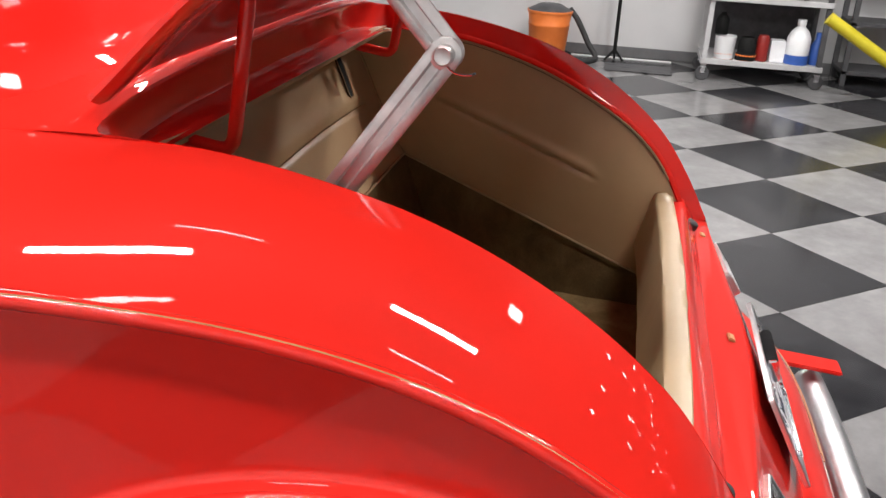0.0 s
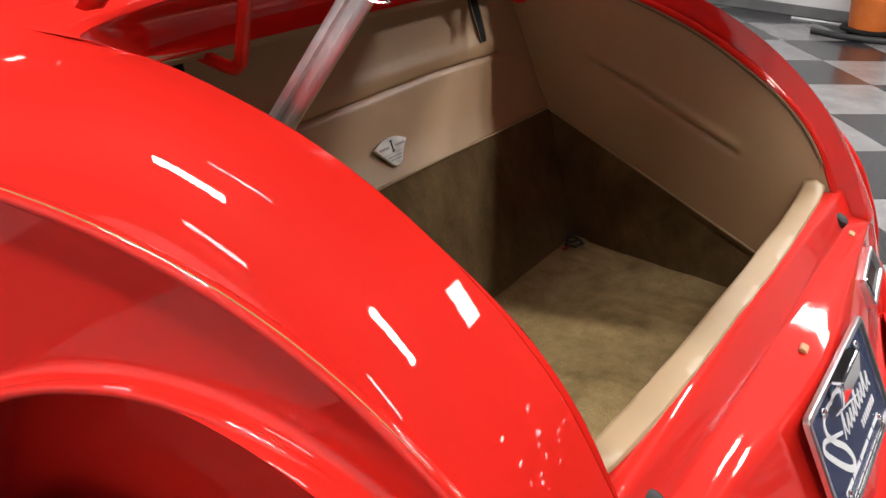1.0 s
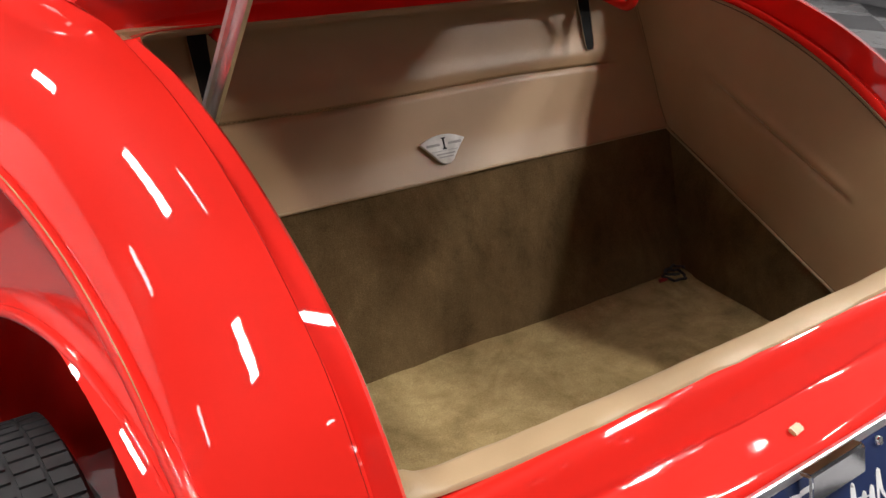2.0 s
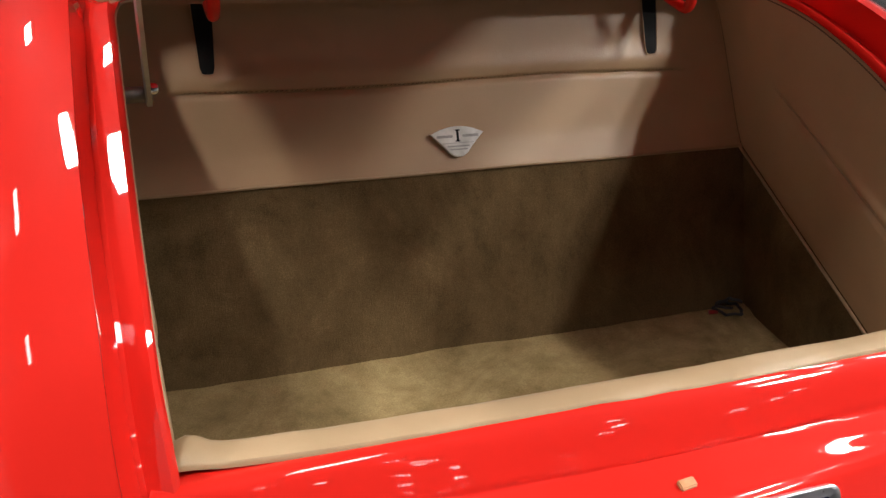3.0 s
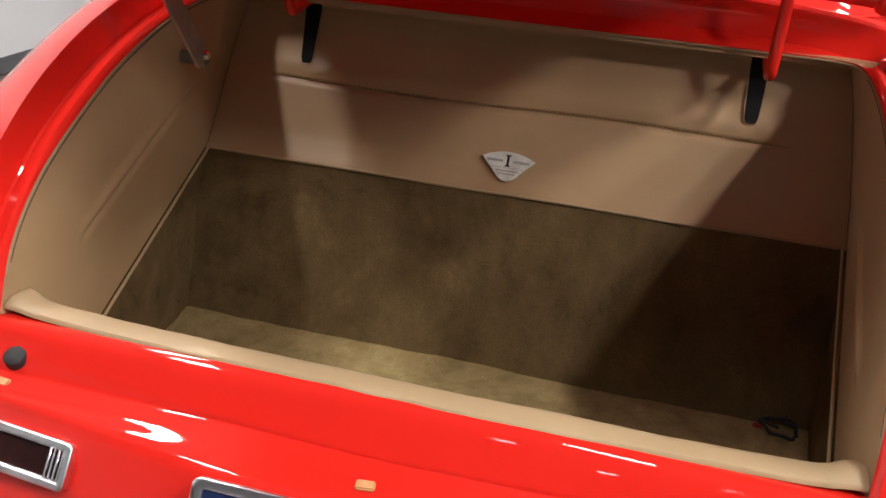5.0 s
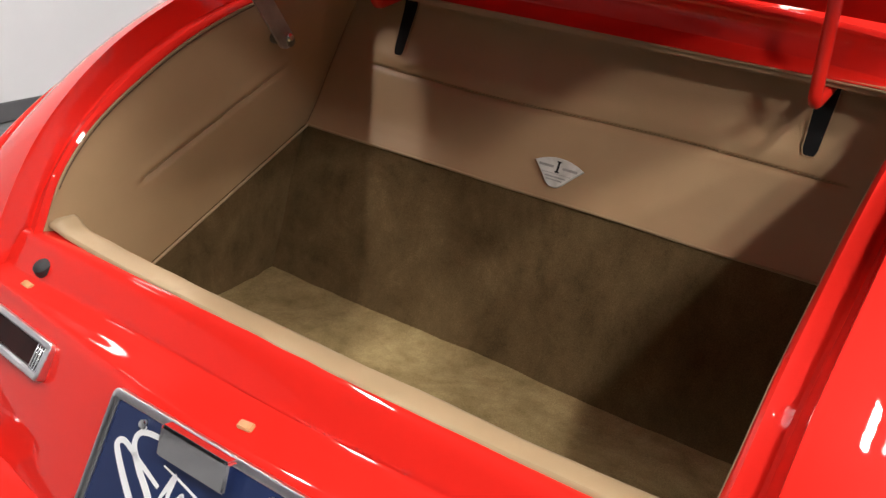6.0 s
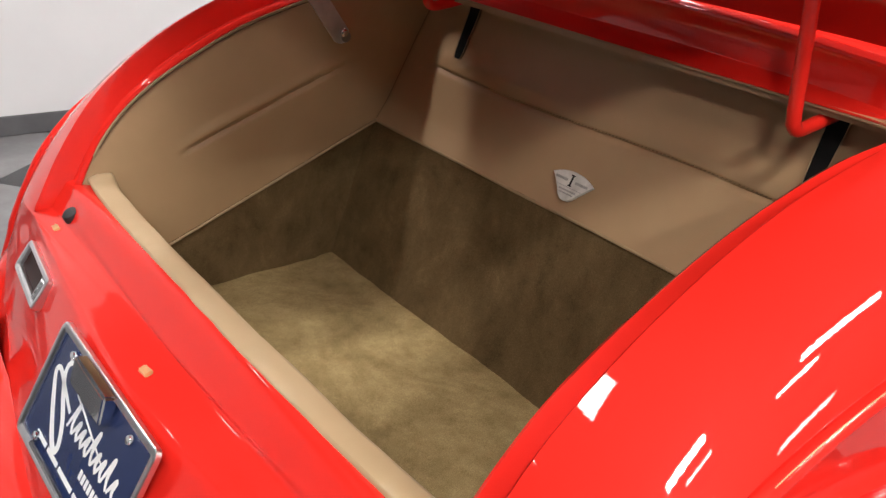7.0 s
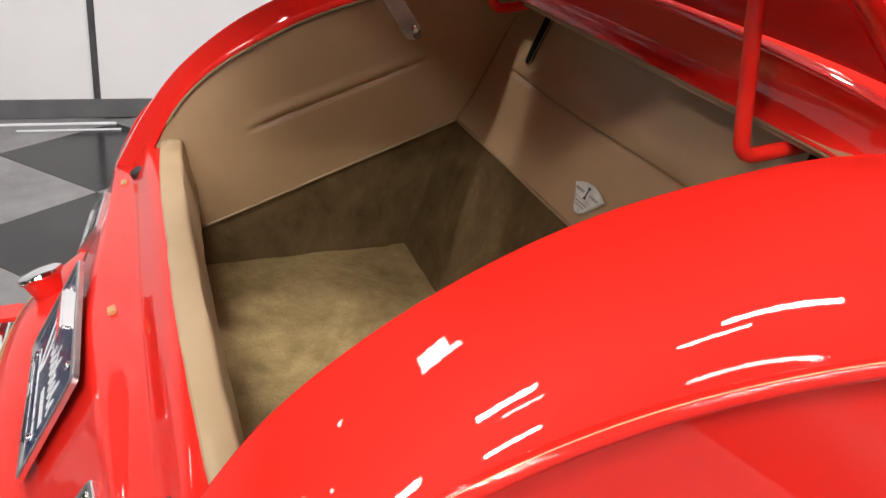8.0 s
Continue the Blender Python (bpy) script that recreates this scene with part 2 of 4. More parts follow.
def spline(keys, count):
    """A smooth curve through key points, evenly sampled in the parameter."""
    k = np.array(keys, float)
    k = np.vstack([2 * k[0] - k[1], k, 2 * k[-1] - k[-2]])
    out = []
    for u in np.linspace(0, len(keys) - 1, count):
        i = min(int(u), len(keys) - 2)
        t = u - i
        a, b, c, d = k[i:i + 4]
        out.append(0.5 * (2 * b + (c - a) * t + (2 * a - 5 * b + 4 * c - d) * t * t + (3 * b - a - 3 * c + d) * t ** 3))
    return np.array(out)


def mirrored(points, side):
    return [(side * p[0], p[1], p[2]) for p in points]


# ---- the room ----
def wall(name, x0, x1, y0, y1, z0, z1, mat, label):
    return tagged(part(name, box(x0, x1, y0, y1, z0, z1), mat), label, "wall" if "wall" in name else name, kind="structure")


WAINSCOT = 2.75                              # white below; unseen dark grey band above, added to cut bounced light
wall("wall_west", ROOM_X0 - 0.15, ROOM_X0, ROOM_Y0, ROOM_Y1, 0, WAINSCOT, WALL_WHITE, "plain white painted showroom wall")
wall("wall_east", ROOM_X1, ROOM_X1 + 0.15, ROOM_Y0, ROOM_Y1, 0, WAINSCOT, WALL_PALE, "plain pale grey painted showroom wall")
wall("wall_west_upper", ROOM_X0 - 0.15, ROOM_X0, ROOM_Y0, ROOM_Y1, WAINSCOT, ROOM_Z, WALL_DARK, "unseen dark grey upper wall, added to cut bounced light")
wall("wall_east_upper", ROOM_X1, ROOM_X1 + 0.15, ROOM_Y0, ROOM_Y1, WAINSCOT, ROOM_Z, WALL_DARK, "unseen dark grey upper wall, added to cut bounced light")
# unseen end walls close the room, dark to limit light bouncing into the trunk
wall("wall_south", ROOM_X0 - 0.15, ROOM_X1 + 0.15, ROOM_Y0 - 0.15, ROOM_Y0, 0, ROOM_Z, WALL_DARK, "unseen closing wall, kept dark grey to cut bounced light")
wall("wall_north", ROOM_X0 - 0.15, ROOM_X1 + 0.15, ROOM_Y1, ROOM_Y1 + 0.15, 0, ROOM_Z, WALL_DARK, "unseen closing wall, kept dark grey to cut bounced light")
tagged(part("ceiling", box(ROOM_X0 - 0.15, ROOM_X1 + 0.15, ROOM_Y0 - 0.15, ROOM_Y1 + 0.15, ROOM_Z, ROOM_Z + 0.12), CEILING), "grey painted ceiling over the showroom", "ceiling", kind="structure")
floor = tagged(part("floor", box(ROOM_X0 - 0.15, ROOM_X1 + 0.15, ROOM_Y0 - 0.15, ROOM_Y1 + 0.15, -0.12, -0.006), GROUT), "checkered showroom floor of charcoal and light grey vinyl tiles", "floor", kind="structure")
for x0, x1, y0, y1 in ((ROOM_X0, ROOM_X0 + 0.012, ROOM_Y0, ROOM_Y1), (ROOM_X1 - 0.012, ROOM_X1, ROOM_Y0, ROOM_Y1)):
    tagged(part("baseboard", box(x0, x1, y0, y1, 0.0, 0.09, 0.004), GREY_BASE), "grey rubber baseboard along the white wall", "baseboard", kind="structure")

# the vertical joint in the west wall's panelling
tagged(part("trim", box(ROOM_X0, ROOM_X0 + 0.006, -0.752, -0.722, 0.09, WAINSCOT), DARK_METAL), "thin dark vertical joint strip in the white wall", "trim", kind="structure")


def ceiling_light(x, y, strength, length, width):
    lamp = empty("ceiling_light")
    lamp.location = (x, y, ROOM_Z)
    h, w = length / 2, width / 2
    body = box(-w - 0.02, w + 0.02, -h - 0.02, h + 0.02, -0.07, 0.0, 0.008)
    part("housing", body, WHITE_PLASTIC, lamp)
    part("diffuser", box(-w, w, -h, h, -0.085, -0.071, 0.004), diffuser_material, lamp, "glowing white diffuser")
    tagged(lamp, "white strip light with a glowing diffuser on the ceiling", "ceiling light", "ceiling strip lights")
    data = bpy.data.lights.new("strip_glow", "AREA")
    data.shape, data.size, data.size_y, data.energy, data.color = "RECTANGLE", width, length, LIGHT_POWER * strength, (1.0, 0.965, 0.93)
    glow = new("strip_glow", data)
    glow.location = (x, y, ROOM_Z - 0.09)
    return lamp


for strip in STRIPS:
    ceiling_light(*strip)

for lamp_x, lamp_y in DOWNLIGHTS:
    spot = empty("downlight")
    spot.location = (lamp_x, lamp_y, ROOM_Z)
    part("rim", lathe([(.060, -.004), (.072, -.012), (.076, -.006), (.076, 0)], 20), WHITE_PLASTIC, spot)
    part("lens", lathe([(0, -.010), (.046, -.009), (.060, -.004)], 20), lens_material, spot, "glowing round lens")
    tagged(spot, "small round recessed downlight in the ceiling", "downlight", "ceiling downlights")

# ---- the car ----
car = empty("car")
tagged(car, "glossy bright red vintage roadster with its trunk open", "car")

CREST = [(.54, -.70, .36), (.54, -.715, .48), (.535, -.70, .58), (.526, -.676, .66), (.52, -.654, .725), (.516, -.642, .757), (.514, -.637, .774), (.512, -.634, .789), (.511, -.630, .797),
         (.52, -.578, .89), (.522, -.51, .978), (.525, -.40, 1.062), (.525, -.262, 1.124), (.525, -.095, 1.160), (.525, .03, 1.165), (.53, .2, 1.163), (.535, .5, 1.15), (.54, 1.2, 1.12)]
BELT = [(.735, -.66, .36), (.73, -.665, .48), (.72, -.66, .57), (.685, -.65, .64), (.662, -.64, .69), (.652, -.635, .72), (.647, -.63, .737), (.641, -.622, .76), (.636, -.612, .785),
        (.636, -.575, .85), (.646, -.505, .915), (.65, -.40, .978), (.657, -.285, 1.022), (.67, -.16, 1.05), (.69, -.03, 1.066), (.715, .12, 1.073), (.77, .40, 1.065), (.80, 1.2, 1.05)]
REAR = [(-.78, .36), (-.80, .48), (-.785, .58), (-.748, .655), (-.708, .72), (-.679, .7670), (-.6685, .7785), (-.656, .7818), (-.611, .7915), (-.605, .7985), (-.573, .8415), (-.548, .838)]
JAMB_IN = [(.472, -.567, .840), (.478, -.527, .911), (.480, -.470, .970), (.481, -.39, 1.021), (.481, -.28, 1.074), (.480, -.146, 1.114), (.477, -.03, 1.128), (.455, .026, 1.130), (.36, .037, 1.130), (.18, .038, 1.130), (0, .038, 1.130)]
JAMB_OUT = [(.511, -.630, .799), (.52, -.578, .89), (.522, -.51, .978), (.525, -.40, 1.062), (.525, -.262, 1.124), (.525, -.095, 1.160), (.525, .02, 1.167), (.515, .060, 1.171), (.40, .068, 1.186), (.19, .066, 1.196), (0, .066, 1.198)]

crest, belt = spline(CREST, 137), spline(BELT, 137)
STEP = 8                                     # samples between two keys
rim_in, rim_out = spline(JAMB_IN, 101), spline(JAMB_OUT, 101)


SHOULDER = radians(60)                       # how far the shoulder has turned at the belt


def quarter_rows(side):
    rows = []
    for a, b in zip(crest, belt):
        w = min(1.0, max(0.0, (-.12 - a[1]) / .25)) * min(1.0, max(0.0, (a[2] - .80) / .08))
        v = min(1.0, max(0.0, (-.36 - a[1]) / .14))
        start = radians(17 + 9 * v) * w * w * (3 - 2 * w)   # the shoulder falls away at once at the rear
        row = []
        for k in range(15):
            th = start + k / 14 * (SHOULDER - start)
            s = (math.sin(th) - math.sin(start)) / (math.sin(SHOULDER) - math.sin(start))
            c = (math.cos(start) - math.cos(th)) / (math.cos(start) - math.cos(SHOULDER))
            row.append((side * (a[0] + (b[0] - a[0]) * s), a[1] + (b[1] - a[1]) * c, a[2] + (b[2] - a[2]) * c))
        rows.append(row)
    return rows


body_bm = bmesh.new()
for side in (1, -1):
    sheet(quarter_rows(side), body_bm)
# rear panel between the two corners
rear_keys = spline([(0, y, z) for y, z in REAR], 11 * STEP + 1)
rear_ends = np.vstack([crest[:8 * STEP], spline([(.511, -.607, .796), (.503, -.590, .824), (.497, -.577, .840), (.49, -.545, .836)], 3 * STEP + 1)])
rear_rows = []
for mid, end in zip(rear_keys, rear_ends):
    rear_rows.append([(end[0] * u, mid[1] + (end[1] - mid[1]) * abs(u) ** 1.5, mid[2] + (end[2] - mid[2]) * abs(u) ** 1.5) for u in np.linspace(-1, 1, 61)])
sheet(rear_rows, body_bm)
# deck ahead of the trunk
deck_rows = []
front = spline(JAMB_OUT[6:], 41)
for t in np.linspace(0, 1, 34) ** 2.2:
    row = []
    for p in [*front, *[(-q[0], q[1], q[2]) for q in front[-2::-1]]]:
        y = p[1] + (1.2 - p[1]) * t
        edge = np.interp(y, crest[:, 1][8 * STEP:], crest[:, 2][8 * STEP:])
        ex = np.interp(y, crest[:, 1][8 * STEP:], crest[:, 0][8 * STEP:])
        u = p[0] / .525
        d = y - p[1]
        w = min(1.0, d / .12)
        w = w * w * (3 - 2 * w)
        crown = .0075 * math.exp(-((d - .016) / .012) ** 2) - .006 * math.exp(-((d - .055) / .018) ** 2)
        z = p[2] + (edge + 0.028 * (1 - u * u) - p[2]) * w + (crown * (1 - u ** 8) if t > 0 else 0)
        row.append((u * ex, y, z))
    deck_rows.append(row)
sheet(deck_rows, body_bm)
bmesh.ops.remove_doubles(body_bm, verts=body_bm.verts, dist=0.0008)
body = part("body", body_bm, PAINT, car, "glossy bright red painted body panels", 50)

# rounded back of the roof behind the seats
roof_rows = []
for f in np.linspace(0, 1, 18):
    z = 1.165 + .52 * f
    y0 = .175 + .30 * f ** 2
    half = .585 - .10 * f ** 2
    row = []
    for u in np.linspace(-1, 1, 41):
        a = u * math.pi / 2
        flare = .03 * math.exp(-f / .05)
        row.append(((half + flare) * math.copysign(abs(math.sin(a)) ** .7, a), y0 - flare + .55 * (1 - abs(math.cos(a)) ** .45), z))
    roof_rows.append(row)
last = roof_rows[-1]
for f in (.25, .5, .75, 1.0):                # the top runs forward and closes
    roof_rows.append([(x * (1 - .04 * f), y + (1.2 - y) * f, z + .035 * math.sin(f * 2.2)) for x, y, z in last])
part("roof", thicken(sheet(roof_rows), .004, (0, 1, 0)), PAINT, car, "rounded glossy red back of the roof")

# plain closing panel where the seen part of the body ends
part("front_panel", box(-.785, .785, 1.185, 1.197, .36, 1.10, .003), PAINT, car, "plain red closing panel")

# wheel arch: centre y and z, half length and height
ARCH_Y, ARCH_Z, ARCH_R, ARCH_H = -0.226, 0.42, 0.512, 0.463


def ease(f):
    f = min(1.0, max(0.0, f))
    return f * f * (3 - 2 * f)


def side_x(y):
    return float(np.interp(y, belt[:, 1][2 * STEP:], belt[:, 0][2 * STEP:]))


def side_top(y):
    return float(np.interp(y, belt[:, 1][2 * STEP:], belt[:, 2][2 * STEP:]))


for side in (1, -1):
    rows = []
    for y in np.linspace(-0.655, 1.2, 160):
        top = side_top(y) - 0.004
        low = 0.36
        if abs(y - ARCH_Y) < ARCH_R:
            low = max(low, ARCH_Z + ARCH_H * math.sqrt(1 - ((y - ARCH_Y) / ARCH_R) ** 2))
        low = min(low, top - 0.01)
        row = []
        for k in range(33):
            f = 1 - (1 - k / 32) ** 1.7
            z = top + (low - top) * f
            zone = min(.024, .5 * (top - low))
            roll = max(0.0, 1 - (z - low) / zone) ** 2 if low > .37 else 0.0
            row.append((side * (side_x(y) - .013 - .020 * f + .021 * roll), y, z))
        rows.append(row)
    part("side_panel", thicken(sheet(rows), 0.004, (-side, 0, 0)), PAINT, car, "glossy red side panel with a wheel opening")
    arc = []
    for a in np.linspace(radians(-12), radians(192), 60):
        y, z = ARCH_Y + ARCH_R * math.cos(a), ARCH_Z + ARCH_H * math.sin(a)
        if z > 0.37:
            arc.append((side * (side_x(max(y, -.62)) - .0155), y, z - .002))
    part("wheel_arch_lip", tube(arc, 0.0075, 12), PAINT, car, "rounded red lip round the wheel opening")
    part("belt_bead", tube(mirrored(belt[4:] + np.array((0.0, 0, 0.001)), side), 0.0085, 10), PAINT, car, "raised red bead along the body side")
    part("pinstripe", tube(mirrored(belt[4:] + np.array((0.0035, -0.001, 0.0079)), side), 0.0010, 6), GOLD, car, "thin gold pinstripe on the bead")

# the jamb round the trunk opening: shelf, crease, wall and rolled edge
PROFILE = [(0.0, 0.0), (0.0, 0.003), (0.08, 0.0050), (0.18, 0.0045), (0.28, -0.006), (0.37, -0.0160), (0.45, -0.0185), (0.70, -0.0105), (0.94, -0.0020), (1.0, 0.0005)]
FRONT_PROFILE = [(0.0, -0.002), (0.0, 0.003), (0.10, -0.007), (0.28, -0.021), (0.40, -0.024), (0.52, -0.0205), (0.65, -0.016), (0.90, -0.007), (0.965, -0.001), (1.0, 0.0)]
jamb_rows = []
path = [(*a, *b) for a, b in zip(rim_in, rim_out)]
path = path + [(-a, b, c, -d, e, f) for a, b, c, d, e, f in path[-2::-1]]
for i, (ax, ay, az, bx, by, bz) in enumerate(path):
    a, b = Vector((ax, ay, az)), Vector((bx, by, bz))
    p0, p1 = path[max(i - 1, 0)], path[min(i + 1, len(path) - 1)]
    along = (Vector(p1[:3]) - Vector(p0[:3])).normalized()
    up = along.cross(b - a)
    up = (up if up.dot(Vector((0, -.5, .8))) > 0 else -up).normalized()
    w = min(1.0, max(0.0, (ay + .03) / .05))
    jamb_rows.append([a.lerp(b, f + (f2 - f) * w) + up * (h + (h2 - h) * w) for (f, h), (f2, h2) in zip(PROFILE, FRONT_PROFILE)])
for k in (0, -1):                            # upright foot at either end
    foot = [p + Vector((0, .004, -.030)) for p in jamb_rows[k]]
    jamb_rows.insert(0 if k == 0 else len(jamb_rows), foot)
part("trunk_jamb", sheet(jamb_rows), PAINT, car, "red jamb with a crease round the trunk opening", 30)


# ---- trunk lining ----
def wall_x(y):
    return 0.52 + 0.075 * y


def side_seam(y):
    return 0.868 + 0.375 * y


VINYL_PROFILE = [(.004, .868), (.02, .893), (.034, .92), (.060, .985), (.073, 1.02), (.0885, 1.06), (.104, 1.102), (.096, 1.112), (.072, 1.118), (.042, 1.120)]
vinyl_curve = spline([(0, y, z) for y, z in VINYL_PROFILE], 181)


def bulkhead_y(z):
    if z < .868:
        return -.089 + (z - .60) / .268 * .092
    return float(np.interp(z, vinyl_curve[:, 2], vinyl_curve[:, 1]))


rows = []
for v in vinyl_curve:
    row = []
    for x in np.linspace(-.517, .517, 121):
        y = v[1]
        groove = math.exp(-((v[2] - .988 - 0.003 * math.sin(x * 9)) / .0036) ** 2) * (1 if abs(x) < .405 else math.exp(-((abs(x) - .405) / .01) ** 2))
        swell = math.exp(-((v[2] - 1.01) / .014) ** 2) * (1 if abs(x) < .40 else 0.3)
        # right-hand dent stands in for the hinge arm's shadow; left is a fold
        fold_and_shadow_dent = .0025 * math.exp(-((x - .318) / .010) ** 2 - ((v[2] - 1.045) / .02) ** 2) - .004 * math.exp(-((x + .330) / .016) ** 2 - ((v[2] - 1.008 - .3 * (x + .33)) / .007) ** 2)
        row.append((x, y + .0055 * groove - .0028 * swell + fold_and_shadow_dent, v[2]))
    rows.append(row)
part("bulkhead_panel", thicken(sheet(rows), 0.012, (0, 1, 0)), VINYL, car, "tan padded vinyl panel with a stitched seam")

stitches = bmesh.new()
for k in range(112):
    x = -.395 + k * .0071
    z = .9915 + 0.003 * math.sin(x * 9)
    y = bulkhead_y(z) + .0005
    tube([(x - .0020, y + .001, z - .0006), (x, y - .0006, z), (x + .0020, y + .001, z + .0006)], .00075, 5, stitches)
part("stitching", stitches, THREAD, car, "row of brown stitches along the seam")

rows = [[(x, -.089 + .092 * f - 0.004 * math.sin(f * math.pi) + 0.002 * noise.noise((x * 9, f * 4, 0)), .602 + .266 * f) for x in np.linspace(-.519, .519, 60)] for f in np.linspace(0, 1, 16)]
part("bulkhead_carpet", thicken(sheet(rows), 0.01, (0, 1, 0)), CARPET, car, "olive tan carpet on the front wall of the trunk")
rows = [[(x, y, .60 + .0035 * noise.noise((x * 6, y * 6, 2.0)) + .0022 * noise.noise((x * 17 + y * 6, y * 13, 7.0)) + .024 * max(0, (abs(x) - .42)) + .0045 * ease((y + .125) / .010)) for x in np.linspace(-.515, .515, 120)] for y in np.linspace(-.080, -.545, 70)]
part("floor_carpet", thicken(sheet(rows), 0.01, (0, 0, -1)), LIT_CARPET, car, "olive tan carpet on the trunk floor, lightened as if brightly lit")
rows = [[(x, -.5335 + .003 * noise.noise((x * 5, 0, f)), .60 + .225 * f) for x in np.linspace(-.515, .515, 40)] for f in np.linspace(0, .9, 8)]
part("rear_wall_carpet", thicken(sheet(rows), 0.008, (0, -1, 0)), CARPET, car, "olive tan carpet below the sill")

for side in (1, -1):
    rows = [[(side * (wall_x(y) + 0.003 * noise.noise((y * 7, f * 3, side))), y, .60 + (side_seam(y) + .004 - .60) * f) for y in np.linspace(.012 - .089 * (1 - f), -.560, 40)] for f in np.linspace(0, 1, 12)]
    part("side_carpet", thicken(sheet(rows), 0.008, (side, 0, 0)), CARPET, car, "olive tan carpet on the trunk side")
    rows = []
    for y in np.linspace(.108, -.565, 170):
        low, high = side_seam(y), float(np.interp(-y, -rim_in[::-1][:, 1], rim_in[::-1][:, 2])) - .002
        top_x = float(np.interp(-y, -rim_in[::-1][:, 1], np.maximum(rim_in[::-1][:, 0], .470))) + .002
        row = []
        for f in np.linspace(0, 1, 80):
            z = low + (high - low) * f
            x = wall_x(y) - .004 + (top_x - wall_x(y) + .004) * f ** 2 - 0.010 * math.sin(f * math.pi)
            d = (z - (.87 + .374 * (y + .395))) * .94
            ends = 1 / (1 + math.exp(-(y + .395) / .006)) / (1 + math.exp((y + .09) / .012))
            x += ends * (.006 * math.exp(-(d / .005) ** 2) - .004 * math.exp(-((d - .013) / .010) ** 2))
            row.append((side * x, y, z))
        rows.append(row)
    part("side_lining", thicken(sheet(rows), 0.008, (side, 0, 0)), VINYL, car, "tan padded vinyl side panel with a pleat")
    part("seam_piping", tube([(side * (wall_x(y) - .010), y, side_seam(y)) for y in np.linspace(-.002, -.535, 30)], 0.0024, 8), PIPING, car, "thin tan piping along the carpet edge")
    edge = [(side * (p[0] - .0015), p[1], p[2] - .001) for p in rim_in[6:]]
    part("rim_piping", tube(edge, 0.0020, 8), PIPING, car, "tan piping round the trunk opening")
part("seam_piping", tube([(x, .000 + 0.001 * noise.noise((x * 8, 1, 1)), .868 + 0.0015 * noise.noise((x * 6, 0, 0))) for x in np.linspace(-.515, .515, 50)], 0.0024, 8), PIPING, car, "thin tan piping along the carpet edge")

# dark gaps where the panels meet
for side in (1, -1):
    pts = []
    for z in np.linspace(.872, 1.108, 30):
        y = bulkhead_y(z) - .004
        f = (z - side_seam(y)) / (1.130 - side_seam(y))
        pts.append((side * (wall_x(y) - .006 + (.475 - wall_x(y) + .004) * f ** 2 - 0.010 * math.sin(f * math.pi)), y, z))
    part("corner_seam", tube(pts, .0005, 7), SEAM, car, "dark seam in the trunk corner")
    pts = [(side * (p[0] - .0025), p[1] + .0015, p[2] - .0040) for p in rim_in[8:60]]
    part("lining_gap", tube(pts, .0010, 7), SEAM, car, "dark gap under the rim piping")

# padded vinyl over the sill
rows = []
SILL_SECTION = [(-.5700, .8400), (-.5695, .8440), (-.5675, .8460), (-.556, .8470), (-.5385, .8455), (-.534, .8440), (-.5315, .840), (-.521, .800), (-.512, .765), (-.507, .735)]
for x in np.linspace(-.472, .472, 90):
    row = []
    for y, z in SILL_SECTION:
        w = noise.noise((x * 7, y * 20, 0)) * .0016 + noise.noise((x * 23, y * 30, 3)) * .0010
        bow = 0.012 * (abs(x) / .474) ** 3
        ear = .010 * math.exp(-((abs(x) - .458) / .014) ** 2) * (1 if -.565 < y < -.53 else .15)
        row.append((x, y + bow + w, z + w * 0.7 + .004 * (abs(x) / .474) ** 8 + ear))
    rows.append(row)
part("sill_trim", thicken(sheet(rows), 0.004, (0, 0, -1)), SILL_VINYL, car, "pale tan vinyl padding over the trunk sill")

# ---- lid, hinges and support ----
LID_PIVOT, LID_ANGLE = Vector((0, .075, 1.172)), radians(46)
lid_profile = spline([(0, .085, 1.178), (0, -.095, 1.168), (0, -.262, 1.127), (0, -.40, 1.065), (0, -.51, .981), (0, -.578, .903), (0, -.602, .845)], 49)
turn = Matrix.Translation(LID_PIVOT + Vector((0, -.012, .042))) @ Matrix.Rotation(-LID_ANGLE, 4, "X") @ Matrix.Translation(-LID_PIVOT)


def lid_skin(inset, shrink):
    rows = []
    for i, p in enumerate(lid_profile):
        d = Vector(lid_profile[min(i + 1, 48)] - lid_profile[max(i - 1, 0)]).normalized()
        n = Vector((0, d.z, -d.y))
        n = n if n.z > 0 else -n
        half = .520 - shrink
        rows.append([turn @ (Vector((half * u, p[1], p[2])) - n * (inset + .012 * abs(u) ** 6)) for u in np.linspace(-1, 1, 41)])
    return rows


lid = part("trunk_lid", thicken(sheet(lid_skin(0.0, 0)), 0.006, (0, -1, -1)), PAINT, car, "open red trunk lid tilted up on hinges")
for side in (1, -1):
    rows = []
    for i, p in enumerate(lid_profile):
        d = Vector(lid_profile[min(i + 1, 48)] - lid_profile[max(i - 1, 0)]).normalized()
        n = Vector((0, d.z, -d.y))
        n = n if n.z > 0 else -n
        rows.append([turn @ (Vector((side * x, p[1], p[2])) - n * k) for x, k in ((.520, .012), (.521, .018), (.512, .024), (.488, .024), (.480, .018), (.479, .013))])
    part("edge_flange", thicken(sheet(rows), 0.003, (-side, 0, 0)), PAINT, lid, "folded red edge of the lid")
skin = lid_skin(0.016, 0.041)
ring = [skin[7][k] for k in range(6, 35)] + [skin[k][35] for k in range(8, 42)] + [skin[42][k] for k in range(34, 5, -1)] + [skin[k][5] for k in range(41, 6, -1)]
